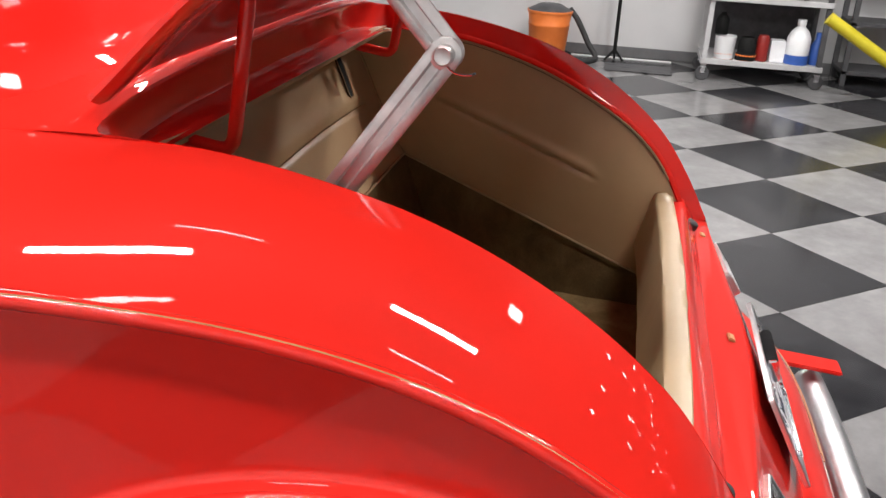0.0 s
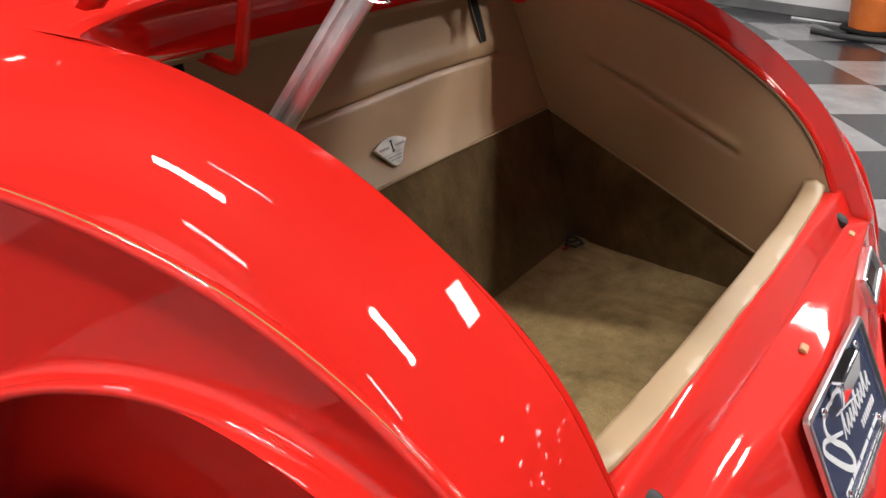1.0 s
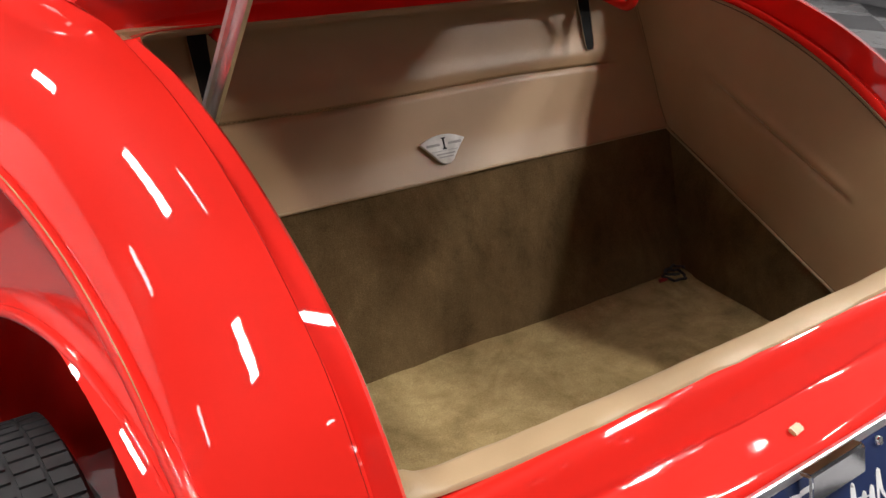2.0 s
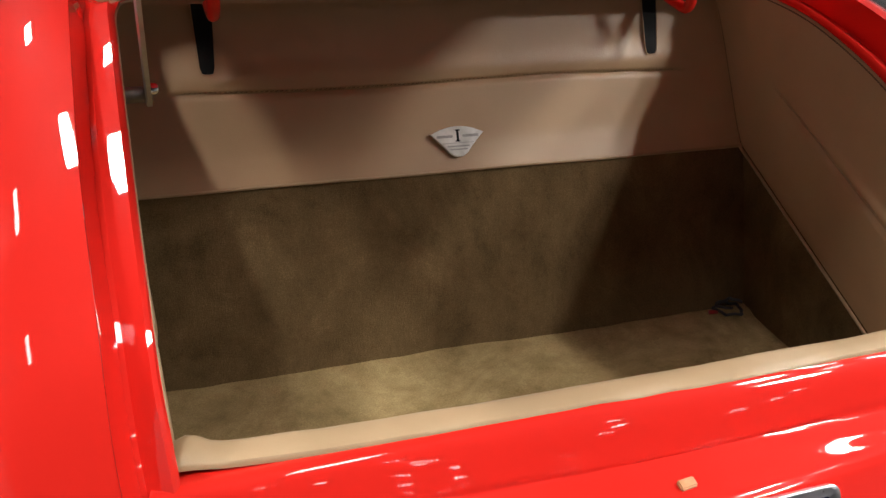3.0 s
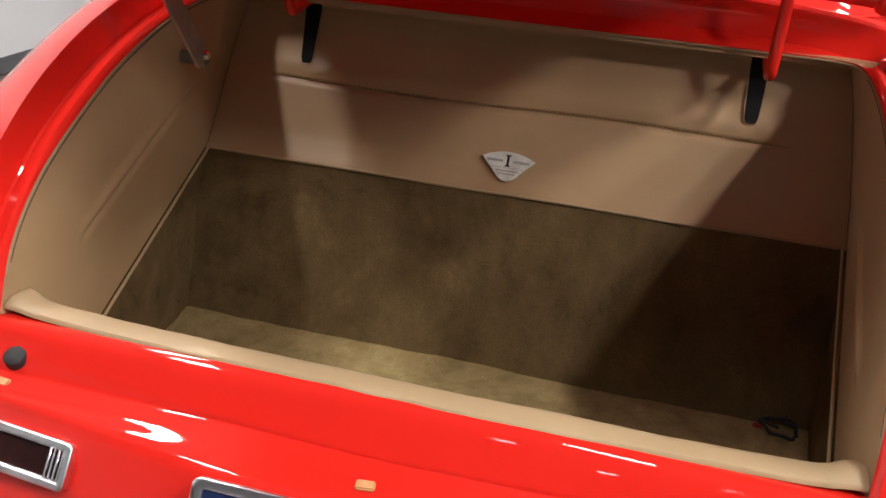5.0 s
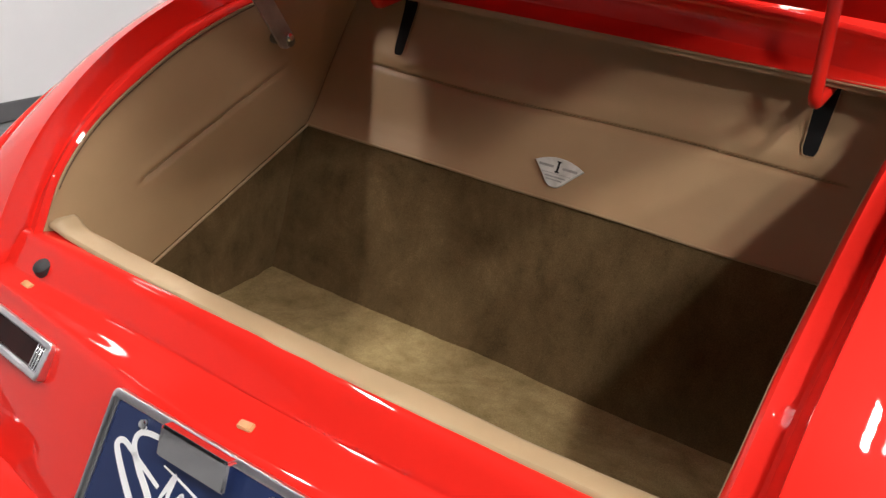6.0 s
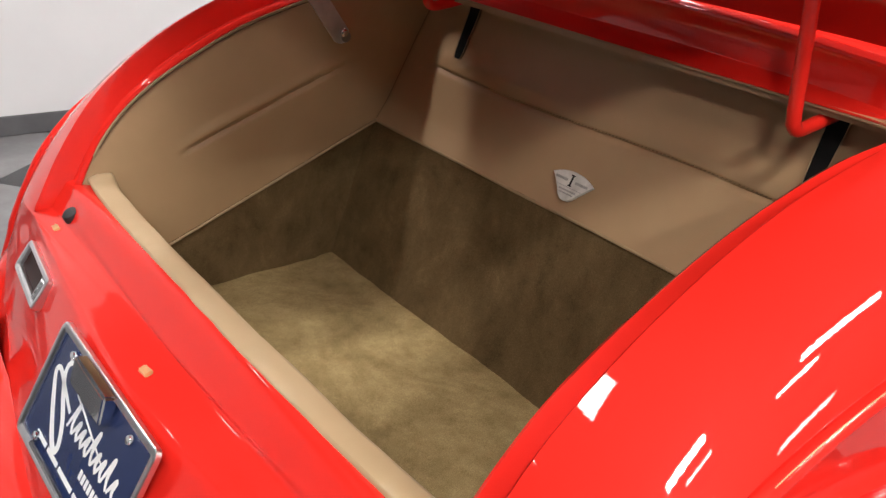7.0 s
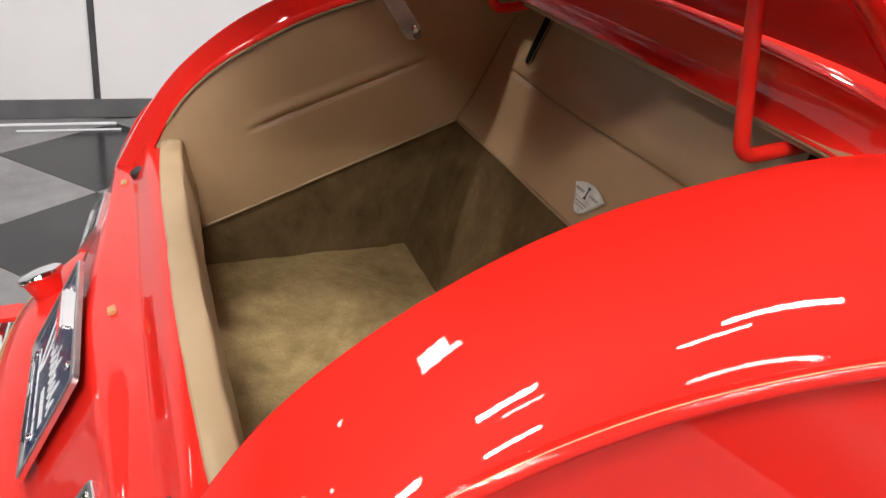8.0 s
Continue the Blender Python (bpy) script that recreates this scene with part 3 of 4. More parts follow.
part("stiffener", tube(ring, .011, 12), PAINT, lid, "pressed red rib round the inner lid panel")
part("inner_panel", thicken(sheet(lid_skin(0.010, 0.041)[1:-1]), 0.003, (0, 1, 1)), PAINT, lid, "glossy red inner panel of the lid")

for side in (1, -1):
    x = .357
    up = .008 if side < 0 else 0.0
    pts = [(side * x, .09, 1.118), (side * x, .03, 1.108), (side * x, .004, 1.105), (side * x, -.007, 1.111), (side * x, -.012, 1.125), (side * x, -.020, 1.18), (side * x, -.029, 1.245), (side * x, -.036, 1.305)]
    pts = [(p[0], p[1], p[2] + up) for p in pts]
    part("hinge_arm", tube([p for p in spline(pts, 40)], 0.0088, 10), PAINT, car, "red painted gooseneck hinge arm")
    rows, edges = [], ([], [])
    middle = -.362 if side < 0 else .351
    for z in np.linspace(1.017, 1.116, 24):
        y = bulkhead_y(z) - .0045
        half = (.0098 + .005 * (z - 1.017) / .105) * min(1.0, .72 + 40 * (z - 1.017))
        rows.append([(middle - half, y, z), (middle, y - .0004, z), (middle + half, y, z)])
        edges[0].append((middle - half - .001, y - .0005, z))
        edges[1].append((middle + half + .001, y - .0005, z))
    # black sheet on the vinyl stands in for the shade inside the slot opening
    slot = part("hinge_slot", thicken(sheet(rows), 0.003, (0, 1, 0)), BLACK, car, "hinge slot in the vinyl, its shaded inside drawn as a black sheet")
    part("slot_edge", tube(edges[0][::-1] + [(middle, edges[0][0][1], 1.0152)] + edges[1], .0009, 7), VINYL, slot, "folded tan vinyl edge round the slot")


def arm_link(name, a, b, width, parent, label):
    """A channel-shaped link between two points, with a groove along it."""
    a, b = Vector(a), Vector(b)
    length = (b - a).length
    bm = bmesh.new()
    section = [(-.5, 0), (-.5, .7), (-.42, 1), (-.20, 1), (-.13, .45), (.13, .45), (.20, 1), (.42, 1), (.5, .7), (.5, 0)]
    rows = []
    for f in (0, 1):
        rows.append([(u * width, h * .007, f * length) for u, h in section])
    sheet(rows, bm, close_v=True)
    for f in (0, 1):
        lathe([(0, 0), (width / 2, 0), (width / 2, .006), (width * .42, .0072), (0, .0072)], 20, Matrix.Translation((0, 0, f * length)) @ Matrix.Rotation(radians(-90), 4, "X"), bm)
    z = (b - a).normalized()
    y = Vector((-1, 0, 0))
    y = (y - z * y.dot(z)).normalized()
    xx = y.cross(z)
    m = Matrix((xx, y, z)).transposed().to_4x4()
    m.translation = a
    bmesh.ops.transform(bm, matrix=m, verts=bm.verts)
    return part(name, bm, STEEL, parent, label)


ARM_LOW, ARM_JOINT, ARM_TOP = (-.447, -.122, 1.053), (-.455, -.272, 1.262), (-.455, -.165, 1.385)
support = part("lid_support", lathe([(0, 0), (.010, 0), (.010, .05), (.0085, .053), (0, .053)], 16, Matrix.Translation((-.498, -.112, 1.048)) @ Matrix.Rotation(radians(90), 4, "Y")), DULL_STEEL, car, "folding zinc lid support arm")
part("pin", lathe([(0, .0), (.0075, 0), (.0075, .006), (.005, .009), (0, .0095)], 16, Matrix.Translation((-.4475, -.118, 1.056)) @ Matrix.Rotation(radians(90), 4, "Y")), CHROME, support, "bright pin at the foot of the arm")
arm_link("lower_link", ARM_LOW, ARM_JOINT, .032, support, "grooved zinc link")
arm_link("upper_link", tuple(Vector(ARM_JOINT) + Vector((.008, 0, 0))), ARM_TOP, .032, support, "grooved zinc link")
part("rivet", lathe([(0, .0), (.010, 0), (.010, .012), (.008, .014), (.006, .013), (0, .013)], 18, Matrix.Translation(Vector(ARM_JOINT) + Vector((-.006, 0, 0))) @ Matrix.Rotation(radians(-90), 4, "Y")), STEEL, support)
part("rivet", lathe([(0, .0), (.010, 0), (.010, .022), (.006, .024), (0, .024)], 18, Matrix.Translation(Vector(ARM_JOINT) + Vector((.002, 0, 0))) @ Matrix.Rotation(radians(90), 4, "Y")), STEEL, support)

part("wire_clip", tube([tuple(p) for p in spline([(-.466, -.272, 1.255), (-.472, -.285, 1.247), (-.470, -.297, 1.246), (-.468, -.303, 1.248)], 16)], .0012, 6), CHROME, support)

# ---- wheels ----
for side in (1, -1):
    wheel = empty("wheel")
    wheel.parent = car
    wheel.location = (side * .715, .01, .302)
    wheel.scale = (.90, .90, .90)
    m = Matrix.Rotation(radians(90 * side), 4, "Y")
    tyre_profile = [(.19, -.10), (.25, -.118), (.30, -.116), (.325, -.104), (.332, -.088), (.332, .088), (.325, .104), (.30, .116), (.25, .118), (.19, .10)]
    part("tyre", lathe(tyre_profile, 72, m), RUBBER, wheel, "black rubber tyre")
    part("rim", lathe([(.19, -.10), (.195, -.085), (.17, -.07), (.17, .05), (.10, .07), (.05, .085), (0, .09)], 40, m), CHROME, wheel, "chrome wheel rim")
    blocks = bmesh.new()
    for i in range(72):
        a = 2 * math.pi * i / 72
        for k, off in enumerate((-.085, -.043, 0, .043, .085)):
            own = box(.329, .336, -.0115, .0115, -.018, .018)
            merge(own, blocks, m @ Matrix.Rotation(a + (0.04 if k % 2 else 0), 4, "Z") @ Matrix.Translation((0, 0, off)))
    part("tread", blocks, RUBBER, wheel, "blocky black tread")
    rows = []                                # painted tub over the wheel, rolled into the inner wall
    for a in np.linspace(radians(-8), radians(188), 49):
        c, h = math.cos(a), math.sin(a)
        row = []
        for x, k in ((.655, .985), (.64, 1.0), (.61, 1.015), (.58, 1.01), (.565, .985), (.556, .94), (.552, .80), (.551, .55), (.551, .05)):
            row.append((side * x, ARCH_Y + ARCH_R * k * c, max(.30, ARCH_Z + ARCH_H * k * h)))
        rows.append(row)
    part("wheel_well", thicken(sheet(rows), .004, (-side, 0, 0)), PAINT, car, "dark shaded red inner tub of the wheel well")


# ---- fittings on the trunk ----
badge_outline = []
for k in range(13):
    a = -1 + k / 6
    badge_outline.append((.046 * a, .917 + .011 * (1 - a * a)))
badge_outline = [(x * .94, .917 + (z - .917) * .94) for x, z in badge_outline] + [(x * .94, .917 + (z - .917) * .94) for x, z in [(.034, .9065), (.024, .8975), (.016, .889), (.008, .8845), (0, .8835), (-.008, .8845), (-.016, .889), (-.024, .8975), (-.034, .9065)]]


def badge_point(x, z, lift=0.0):
    return (x, bulkhead_y(z) - .004 - lift * .9, z + lift * .45)


bm = bmesh.new()
for lift, shrink in ((0.0, 1.0), (.0035, 1.0), (.0045, .96)):
    for x, z in badge_outline:
        bm.verts.new(badge_point(x * shrink, .905 + (z - .905) * shrink, lift))
bm.verts.ensure_lookup_table()
n = len(badge_outline)
for layer in (0, 1):
    for k in range(n):
        bm.faces.new([bm.verts[layer * n + k], bm.verts[layer * n + (k + 1) % n], bm.verts[(layer + 1) * n + (k + 1) % n], bm.verts[(layer + 1) * n + k]])
bm.faces.new([bm.verts[2 * n + k] for k in range(n)])
badge = part("badge", bm, BADGE, car, "worn silver fan-shaped badge on the vinyl")
for x0, x1, z0, z1 in ((-.004, .004, .9205, .9225), (-.0019, .0019, .9075, .9205), (-.004, .004, .9055, .9075)):
    part("letter_i", sheet([[badge_point(x, z, .0053) for x in (x0, x1)] for z in np.linspace(z0, z1, 4)]), BLACK, badge, "black letter I on the badge")
for x0, x1, z0, z1 in ((-.034, -.008, .9115, .915), (.008, .034, .9115, .915), (-.018, .018, .8985, .9005), (-.014, .014, .8945, .8962), (-.026, .026, .9035, .9042)):
    part("print_bar", sheet([[badge_point(x, z, .0052) for x in np.linspace(x0, x1, 4)] for z in np.linspace(z0, z1, 3)]), BADGE_GREY, badge, "grey illegible print")

for side in (1, -1):
    stop_m = Matrix.Translation((side * .430, -.593, .803)) @ Matrix.Rotation(radians(28), 4, "X")
    part("rubber_stop", lathe([(.0125, 0), (.0138, .006), (.0128, .014), (.009, .0172), (0, .018)], 18, stop_m), RUBBER, car, "round black rubber stop")
for x, y, z in ((-.433, -.621, .7915), (.428, -.621, .7915), (.003, -.643, .7865)):
    pad = box(-.010, .010, -.0055, .0055, -.002, .0035, .0016)
    bmesh.ops.transform(pad, matrix=Matrix.Translation((x, y, z)) @ Matrix.Rotation(radians(22), 4, "X") @ Matrix.Rotation(radians(10 * (x > 0) - 4), 4, "Z"), verts=pad.verts)
    part("bump_pad", pad, AMBER, car, "small amber plastic bump pad")


def tilted(origin, across, down):
    """A frame with x across, y into the face and z up the face."""
    x = Vector(across).normalized()
    z = -Vector(down).normalized()
    y = z.cross(x).normalized()
    m = Matrix((x, y, z)).transposed().to_4x4()
    m.translation = origin
    return m


def ring_plate(w, h, border, y0, y1, corner, m, bm=None, segs=5):
    """A rounded rectangular frame."""
    own = bmesh.new()

    def loop(hw, hh, r, y):
        pts = []
        for cx, cz, a0 in ((hw - r, hh - r, 0), (-hw + r, hh - r, 90), (-hw + r, -hh + r, 180), (hw - r, -hh + r, 270)):
            for k in range(segs + 1):
                a = radians(a0 + 90 * k / segs)
                pts.append((cx + r * math.cos(a), y, cz + r * math.sin(a)))
        return pts
    r2 = max(corner - border * .6, .0015)
    mid = border * .3
    rows = [loop(w / 2, h / 2, corner, y1), loop(w / 2, h / 2, corner, y0 + .0015), loop(w / 2 - .0015, h / 2 - .0015, corner, y0), loop(w / 2 - border + mid, h / 2 - border + mid, r2, y0), loop(w / 2 - border, h / 2 - border, r2, y0 + .003), loop(w / 2 - border, h / 2 - border, r2, y1)]
    sheet(rows, own, close_u=True, close_v=True)
    return merge(own, bm, m)


# number plate
PLATE_W, PLATE_H = .316, .156
plate_m = tilted((-.004, -.7195, .7165), (1, 0, 0), (0, -.070, -.128))
plate = part("number_plate", merge(box(-PLATE_W / 2 + .004, PLATE_W / 2 - .004, .0, .003, -PLATE_H / 2 + .004, PLATE_H / 2 - .004), None, plate_m), NAVY, car, "dealer plate with navy face and white print")
part("plate_frame", ring_plate(PLATE_W, PLATE_H, .0115, -.005, .003, .010, plate_m), SATIN, plate, "chrome frame round the plate")


def on_plate(x0, x1, z0, z1, name, mat, lean=0.0, y=-.0008):
    rows = [[plate_m @ Vector((x + lean * z, y, z)) for x in (x0, x1)] for z in (z0, z1)]
    return part(name, thicken(sheet(rows), .0006, (0, 1, 0)), mat, plate)


def stroke(points, width, name):
    rows = []
    pts = spline(points, 8 * len(points))
    for i, p in enumerate(pts):
        d = pts[min(i + 1, len(pts) - 1)] - pts[max(i - 1, 0)]
        n = np.array((-d[1], d[0])) / (np.hypot(*d) + 1e-9)
        w = width * (0.45 + 0.55 * math.sin(math.pi * min(1, (i + 3) / (len(pts) + 5))))
        rows.append([plate_m @ Vector((p[0] + s * n[0] * w / 2, -.0008, p[1] + s * n[1] * w / 2)) for s in (-1, 1)])
    return part(name, thicken(sheet(rows), .0006, (0, 1, 0)), WHITE_INK, plate, "white swoosh of a dealer mark")


stroke([(-.040, .045), (-.070, .051), (-.099, .046), (-.103, .030), (-.085, .010), (-.058, -.012), (-.042, -.036), (-.048, -.046), (-.066, -.038), (-.095, -.014), (-.120, .010), (-.128, .022), (-.118, .028), (-.090, .018), (-.050, .004)], .0095, "swoosh")
stroke([(-.052, .028), (-.02, .022), (.02, .013), (.062, .004)], .0028, "swoosh")
for k, (x, h) in enumerate(((-.036, .034), (-.018, .020), (-.002, .019), (.014, .019), (.032, .036), (.050, .020), (.066, .021), (.084, .034), (.104, .020))):
    stroke([(x - .008, -.010), (x - .002, -.010 + h * .55), (x + .004, -.010 + h), (x + .003, -.010 + h * .35), (x + .009, -.011)], .0060, "swoosh")
for k in range(8):
    on_plate(.030 + k * .0100, .0365 + k * .0100, -.034, -.023, "print_bar", WHITE_INK)
for k, (x0, x1) in enumerate(((-.105, -.068), (-.062, -.024), (-.018, .030), (.036, .062), (.068, .104))):
    on_plate(x0, x1, -.0555, -.0495, "print_bar", WHITE_INK)
for x in (-.098, .098):
    for z in (.056, -.056):
        part("bolt", lathe([(.006, 0), (.0065, .002), (.005, .005), (0, .006)], 12, plate_m @ Matrix.Translation((x, -.001, z)) @ Matrix.Rotation(radians(90), 4, "X")), CHROME, plate)
light_box = box(-.058, .046, -.019, -.002, .040, .0765, .003)
bmesh.ops.transform(light_box, matrix=plate_m @ Matrix.Translation((0, -.010, .058)) @ Matrix.Rotation(radians(13), 4, "X") @ Matrix.Translation((0, .010, -.058)), verts=light_box.verts)
part("plate_lamp", light_box, CHROME, plate, "chrome lamp housing over the plate")
low_bar = box(-.10, .10, -.0075, -.0012, -.070, -.062, .002)
bmesh.ops.transform(low_bar, matrix=plate_m, verts=low_bar.verts)
part("lower_rail", low_bar, CHROME, plate)

# chrome bezels either side of the plate
for side in (-1, 1):
    m = tilted((side * .388, -.668, .745), (1, side * .10, 0), (0, -.030, -.042))
    bezel = part("tail_lamp", ring_plate(.152, .050, .0095, -.007, .006, .007, m), SATIN, car, "chrome rectangular bezel with a dark opening")
    part("lens", merge(box(-.069, .069, .001, .004, -.018, .018), None, m), LAMP_RED, bezel, "dark recessed lens")
    ribs = bmesh.new()
    for k in range(5):
        x = -side * (.050 + k * .0055)
        merge(box(x - .0018, x + .0018, -.006, .002, -.0165, .0165, .0008, None, 1), ribs, m)
    part("ribs", ribs, CHROME, bezel, "ribbed chrome end")

# filler neck with a chrome cap
neck_m = Matrix.Translation((-.405, -.745, .572)) @ Matrix.Rotation(radians(20), 4, "X") @ Matrix.Rotation(radians(-14), 4, "Y")
filler = part("filler_neck", lathe([(.021, -.02), (.022, .01), (.028, .045), (.033, .062), (.031, .066)], 28, neck_m), PAINT, car, "tapered red fuel filler neck")
part("cap", lathe([(.030, .060), (.038, .064), (.040, .068), (.038, .073), (.030, .077), (.012, .079), (0, .0795)], 32, neck_m), CHROME, filler, "chrome filler cap")

# bumper bar, its red brackets and the roll pan
BUMPER_Y, BUMPER_Z = -.92, .425
bar = part("bumper", tube([(x, BUMPER_Y + .012 * (abs(x) / .6) ** 4, BUMPER_Z) for x in np.linspace(-.585, .585, 41)], .032, 24), SATIN, car, "polished chrome bumper bar")
part("bumper_bar", tube([(x, BUMPER_Y + .055 + .012 * (abs(x) / .6) ** 4, BUMPER_Z + .03) for x in np.linspace(-.58, .58, 31)], .012, 12), CHROME, bar)
for side in (1, -1):
    fin = box(-.03, .03, -.046, .10, .0, .009, .003)
    bmesh.ops.transform(fin, matrix=Matrix.Translation((side * .575, BUMPER_Y, BUMPER_Z + .046)) @ Matrix.Rotation(radians(4), 4, "X"), verts=fin.verts)
    part("bracket", fin, PAINT, bar, "flat red bumper bracket")
def pan_point(x, a):
    e = (abs(x) / .64) ** 4
    return (x, -.736 - .108 * math.sin(a) * (1 - .55 * e) + .07 * e, .616 - .105 * (1 - math.cos(a)) - .02 * e - .10 * max(0, a - 1.6))


pan = [[pan_point(x, a) for x in np.linspace(-.64, .64, 61)] for a in np.linspace(0, 2.4, 22)]
part("roll_pan", thicken(sheet(pan), .004, (0, 1, 0)), PAINT, car, "glossy red roll pan below the plate")
for side in (1, -1):
    for a in (.95, 1.1):
        pts = [Vector(pan_point(side * x, a)) + Vector((0, -.0008, .001)) for x in np.linspace(.06, .57, 24)]
        part("pinstripe", tube(pts, .0012, 6), GOLD, car, "thin gold pinstripe on the roll pan")

# loose cable in the trunk corner
random.seed(4)
pts = [(.468 + .026 * math.cos(a) + random.uniform(-.006, .006), -.108 + .013 * math.sin(a) + random.uniform(-.004, .004), .607 + .018 * (1 + math.sin(a * .7 + 1)) * .5) for a in np.linspace(0, 11, 26)]
cable = tagged(part("cable", tube([tuple(p) for p in spline(pts, 110)], .0026, 7), RUBBER), "coiled thin black cable lying on the trunk carpet", "cable")
part("connector", tube([(.432, -.104, .609), (.446, -.108, .611)], .004, 8), RED_PLASTIC, cable, "small red connector")


# ---- things along the east wall ----
def shelf_cart():
    cart = empty("utility_cart")
    cart.location = (6.5, -1.45, 0)
    for z in (.165, .65, 1.05):
        tray = box(-.28, .28, -.45, .45, z - .022, z, .006)
        part("shelf", tray, GREY_PLASTIC, cart, "pale grey cart shelf")
        lip = bmesh.new()
        for x0, x1, y0, y1 in ((-.285, -.27, -.455, .455), (.27, .285, -.455, .455), (-.285, .285, -.46, -.445), (-.285, .285, .445, .46)):
            box(x0, x1, y0, y1, z - .032, z + .010, .003, lip, 1)
        part("shelf_lip", lip, GREY_PLASTIC, cart)
    for x in (-.25, .25):
        for y in (-.43, .43):
            part("post", box(x - .018, x + .018, y - .02, y + .02, .11, 1.07, .006), GREY_PLASTIC if y > 0 else DARK_METAL, cart)
            fork = box(x - .022, x + .022, y - .022, y + .022, .055, .115, .004)
            wheel = part("caster", lathe([(0, -.018), (.05, -.018), (.056, -.010), (.056, .010), (.05, .018), (0, .018)], 20, Matrix.Translation((x, y, .056)) @ Matrix.Rotation(radians(90), 4, "Y")), DARK_METAL, cart, "dark caster wheel")
            part("fork", fork, CHROME, wheel)
    part("back_panel", box(.255, .265, -.43, .43, .18, .65), DARK_METAL, cart, "dark back panel")
    return tagged(cart, "grey plastic utility cart on casters with bottles", "cart")


shelf_cart()


def bottle(name, x, y, z, profile, mat, label, cap=None, cap_profile=None):
    ob = empty(name)
    ob.location = (x, y, z)
    part("body", lathe(profile, 24), mat, ob)
    if cap:
        part("cap", lathe(cap_profile, 20), cap, ob)
    return tagged(ob, label, name.replace("_", " "))


SHELF = .166
jug = bottle("jug", 6.36, -1.72, SHELF, [(0, 0), (.085, 0), (.09, .01), (.09, .20), (.07, .25), (.03, .29), (.03, .31)], WHITE_PLASTIC, "white plastic jug with a pale cap on the cart", WHITE_PLASTIC, [(.034, .305), (.034, .345), (0, .347)])
part("label_band", lathe([(.0912, .004), (.0915, .075), (.0905, .076)], 24), BLUE_PLASTIC, jug, "blue band round the jug")
bottle("bottle", 6.40, -1.87, SHELF, [(0, 0), (.045, 0), (.048, .01), (.048, .15), (.02, .2), (.02, .23)], BLUE_PLASTIC, "dark blue plastic bottle on the cart", BLUE_PLASTIC, [(.022, .22), (.022, .25), (0, .251)])
bottle("tub", 6.36, -1.17, SHELF, [(0, 0), (.07, 0), (.075, .01), (.082, .17), (.084, .18)], WHITE_PLASTIC, "white plastic tub with an orange base on the cart", ORANGE, [(.0722, .003), (.0768, .045), (.0762, .046)])
bottle("spray_can", 6.40, -1.13, SHELF + .182, [(0, 0), (.05, 0), (.052, .01), (.052, .12), (.03, .15)], BLACK, "black plastic container standing on the tub", BLACK, [(.02, .15), (.02, .17), (0, .171)])
bottle("bucket_tool", 6.36, -1.34, SHELF, [(0, 0), (.075, 0), (.08, .01), (.08, .05), (.07, .06), (.07, .15), (.05, .18)], BLACK, "black container with an orange base on the cart", ORANGE, [(.0765, .002), (.0812, .045), (.080, .046)])
bottle("red_tub", 6.38, -1.46, SHELF + .001, [(0, 0), (.045, 0), (.048, .01), (.048, .17), (.035, .2), (0, .2)], RED_PLASTIC, "red plastic container on the cart")
carton = box(-.06, .06, -.055, .055, 0, .17, .006)
carton_ob = part("carton", carton, WHITE_PLASTIC)
carton_ob.location = (6.40, -1.575, SHELF)
tagged(carton_ob, "plain white carton standing on the cart", "carton")
for k, (y, r, h, mat) in enumerate(((-1.2, .04, .12, BLACK), (-1.36, .06, .10, DARK_METAL), (-1.55, .045, .14, WHITE_PLASTIC), (-1.7, .05, .11, BLACK))):
    ob = part("container", lathe([(0, 0), (r, 0), (r * 1.05, .01), (r, h * .8), (r * .5, h), (0, h)], 20), mat)
    ob.location = (6.42, y, .651)
    tagged(ob, "small dark or pale container on the upper shelf", "container", "containers on the upper shelf")

# orange bucket on a dark dolly
bucket = empty("bucket")
bucket.location = (6.62, .26, .055)
part("shell", lathe([(0, .004), (.15, .0), (.155, .01), (.172, .22), (.176, .225), (.176, .245), (.173, .25), (.185, .33), (.192, .335), (.192, .35), (.180, .352), (.178, .30), (.15, .02), (0, .02)], 40), ORANGE, bucket, "orange plastic shell")
part("lid", lathe([(0, .40), (.09, .40), (.12, .385), (.17, .36), (.185, .352), (.17, .349), (0, .349)], 32), DARK_METAL, bucket, "dark lid with a motor head")
tagged(bucket, "orange plastic bucket vacuum with a dark head", "bucket")
dolly = part("dolly", lathe([(0, 0.03), (.20, .03), (.21, .035), (.21, .05), (.20, .055), (0, .055)], 36), BLACK)
dolly.location = (6.62, .26, 0)
for a in range(4):
    c = part("caster", lathe([(0, -.012), (.016, -.012), (.016, .012), (0, .012)], 12, Matrix.Translation((.15 * math.cos(a * 1.57 + .6), .15 * math.sin(a * 1.57 + .6), .016)) @ Matrix.Rotation(radians(90), 4, "X")), BLACK, dolly)
tagged(dolly, "low black round dolly under the orange bucket", "dolly")
hose_pts = [(6.66, .10, .42), (6.64, .02, .33), (6.62, -.08, .16), (6.58, -.16, .045), (6.48, -.10, .026), (6.33, .10, .024), (6.28, .36, .024), (6.34, .62, .024)]
tagged(part("hose", tube([tuple(p) for p in spline(hose_pts, 70)], .024, 12), RUBBER), "black ribbed vacuum hose curling onto the floor", "hose")

stand = empty("light_stand")
stand.location = (6.74, -.31, 0)
part("pole", tube([(0, 0, .06), (0, 0, 1.9)], .016, 12), BLACK, stand, "thin black pole")
for a in range(3):
    part("leg", tube([(0, 0, .10), (.09 * math.cos(a * 2.1), .09 * math.sin(a * 2.1), .012)], .010, 8), BLACK, stand)
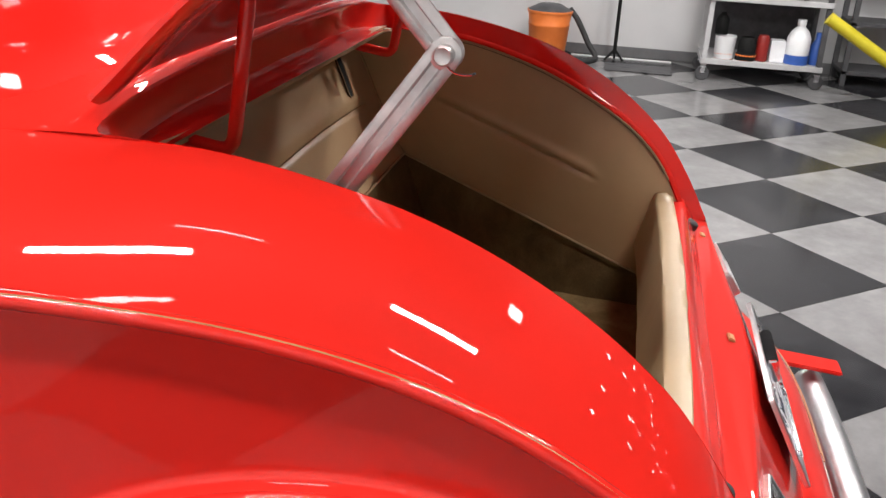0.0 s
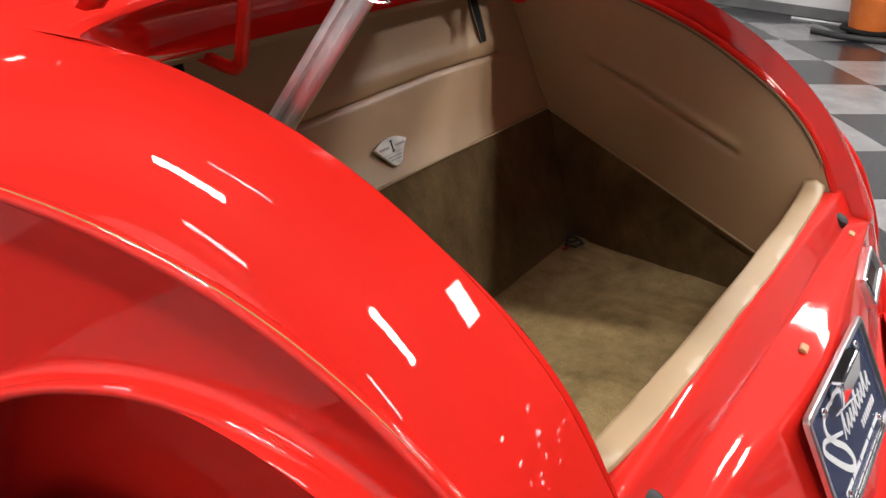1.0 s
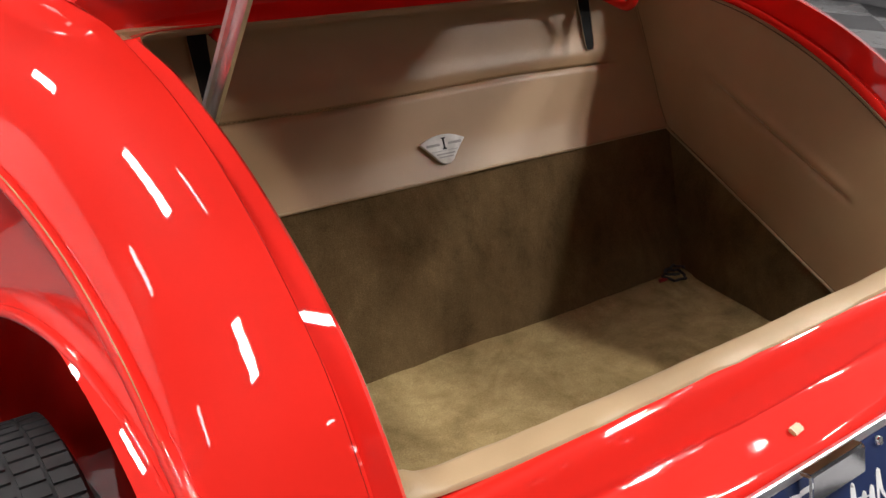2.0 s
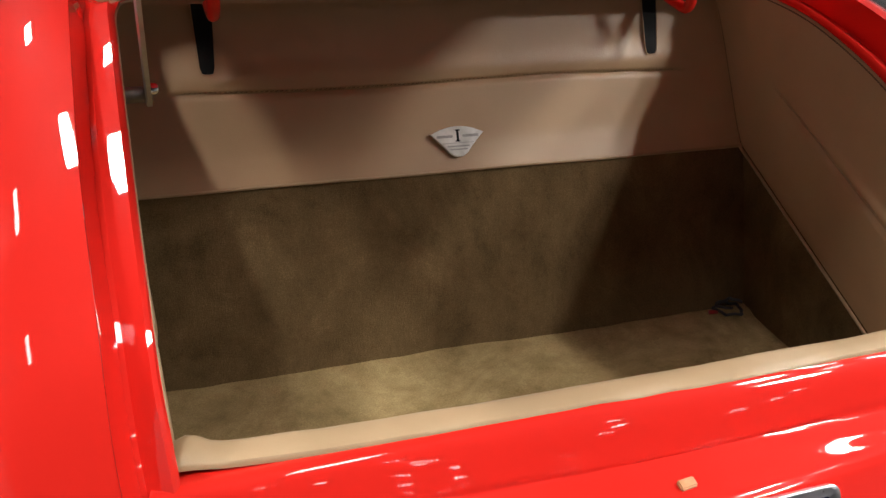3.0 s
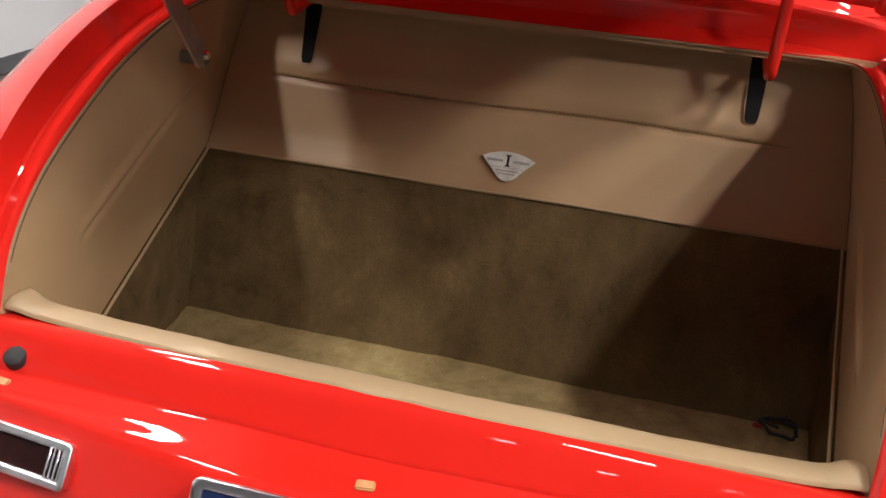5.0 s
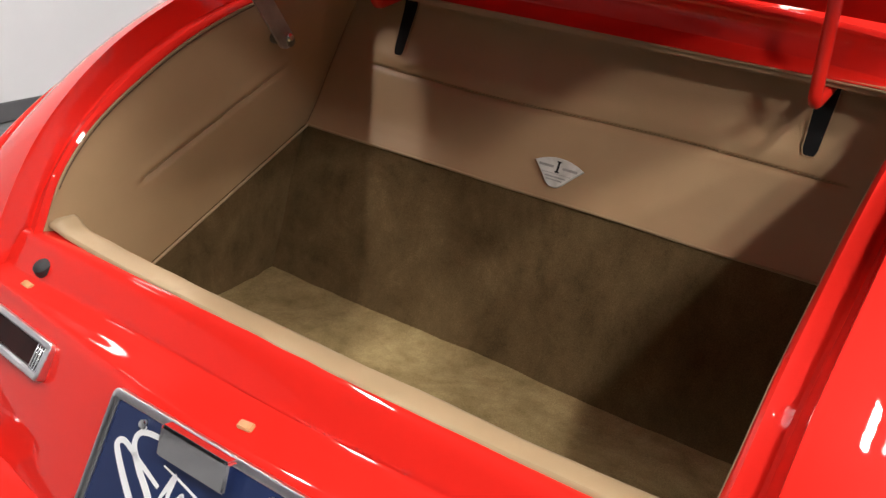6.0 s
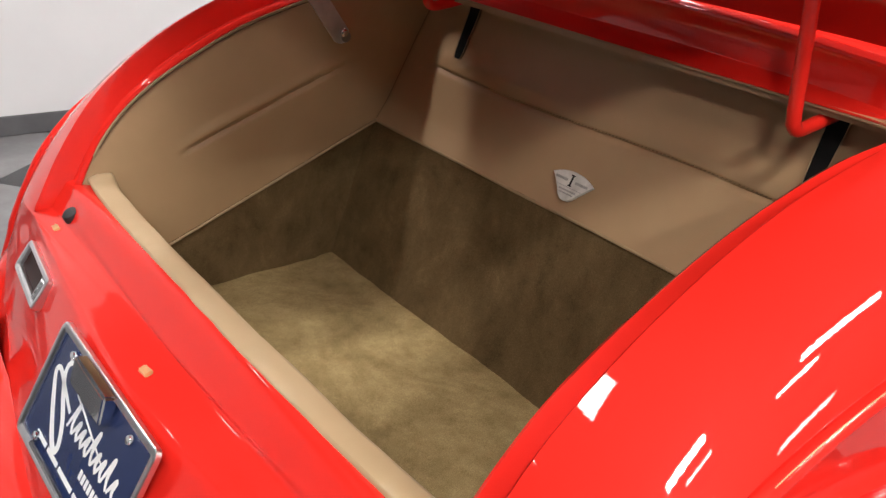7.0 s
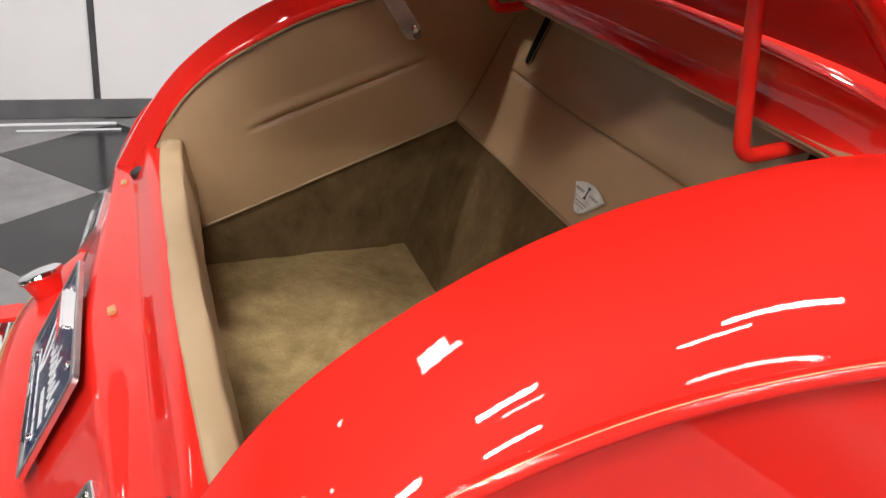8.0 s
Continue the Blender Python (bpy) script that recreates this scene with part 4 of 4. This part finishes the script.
tagged(stand, "thin black floor stand by the white wall", "stand")

mat_rows = [[(6.45 + .17 * v + .03 * noise.noise((u * 3, v * 3, 0)), -.52 + .27 * u + .03 * noise.noise((u * 2, v * 4, 5)), .003 + .006 * (1 + noise.noise((u * 4, v * 4, 2)))) for u in np.linspace(-1, 1, 18)] for v in np.linspace(-1, 1, 14)]
tagged(part("floor_cloth", thicken(sheet(mat_rows), .003, (0, 0, -1)), DARK_METAL), "dark grey cloth lying flat on the floor", "cloth")
for x0, x1, y0, y1 in ((6.86, 6.89, -.80, .9),):
    tagged(part("cable_cover", box(x0, x1, y0, y1, .0, .012, .004), WHITE_PLASTIC), "white cable cover strip along the wall", "cable cover")
for x0, x1, y0, y1 in ((-3.225, -3.205, -2.2, -.66), (-3.13, -3.118, -1.08, -.64)):
    tagged(part("cable_cover", box(x0, x1, y0, y1, .0, .008, .003), WHITE_PLASTIC), "thin white cable cover strip on the floor", "cable cover")

yellow = empty("wheel_ramp")
yellow.location = (5.8, 0, 0)
part("post", tube([(0, -1.80, .60), (0, -2.30, .30), (0, -2.62, .02)], .045, 14), YELLOW, yellow, "slanted yellow tube")
part("foot", box(-.07, .07, -2.72, -2.54, 0, .012, .003), YELLOW, yellow)
part("back_leg", tube([(0, -2.60, .30), (.02, -2.62, .02)], .03, 12), YELLOW, yellow)
tagged(yellow, "slanted yellow steel tube frame on the floor", "frame")

rack = empty("storage_rack")
rack.location = (6.72, -2.75, 0)
for y in (-.62, .62):
    for x in (-.2, .2):
        part("post", box(x - .02, x + .02, y - .02, y + .02, 0, 1.6, .004), DARK_METAL, rack)
for z in (.12, .50, .95, 1.4):
    part("shelf", box(-.22, .22, -.64, .64, z - .03, z, .004), DARK_METAL, rack)
tagged(rack, "dark steel storage rack against the wall", "rack")

# ---- the floor's tiles ----
TILE, TILE_TURN, TILE_ORIGIN = 0.607, radians(-49.68), (2.755, -1.160)


def tile_bm(m=None, bm=None):
    return box(-TILE / 2 + .0008, TILE / 2 - .0008, -TILE / 2 + .0008, TILE / 2 - .0008, -.006, 0.0, .0012, bm, 1) if m is None else merge(box(-TILE / 2 + .0008, TILE / 2 - .0008, -TILE / 2 + .0008, TILE / 2 - .0008, -.006, 0.0), bm, m)


tile_meshes = []
for mat, name in ((TILE_DARK, "dark_tile"), (TILE_LIGHT, "light_tile")):
    me = bpy.data.meshes.new(name)
    bm = tile_bm()
    bm.to_mesh(me)
    bm.free()
    me.materials.append(mat)
    tile_meshes.append(me)
far = [bmesh.new(), bmesh.new()]
spin = Matrix.Rotation(TILE_TURN, 4, "Z")
for i in range(-46, 46):
    for j in range(-46, 46):
        p = Vector((*TILE_ORIGIN, 0)) + spin @ Vector(((i + .5) * TILE, (j + .5) * TILE, 0))
        if not (ROOM_X0 - .05 < p.x < ROOM_X1 + .05 and ROOM_Y0 - .05 < p.y < ROOM_Y1 + .05):
            continue
        kind = (i + j) % 2
        if (1.2 < p.x and -3.2 < p.y < 2.2) or (p.x < -1.2 and -2.4 < p.y < 1.8):
            ob = new("tile", tile_meshes[kind])
            ob.matrix_basis = Matrix.Translation(p) @ spin
            ob.parent = floor
        else:
            merge(box(-TILE / 2 + .0008, TILE / 2 - .0008, -TILE / 2 + .0008, TILE / 2 - .0008, -.006, 0.0), far[kind], Matrix.Translation(p) @ spin)
for bm, mat in zip(far, (TILE_DARK, TILE_LIGHT)):
    tagged(part("floor_tiles", bm, mat, floor), kind="stuff")
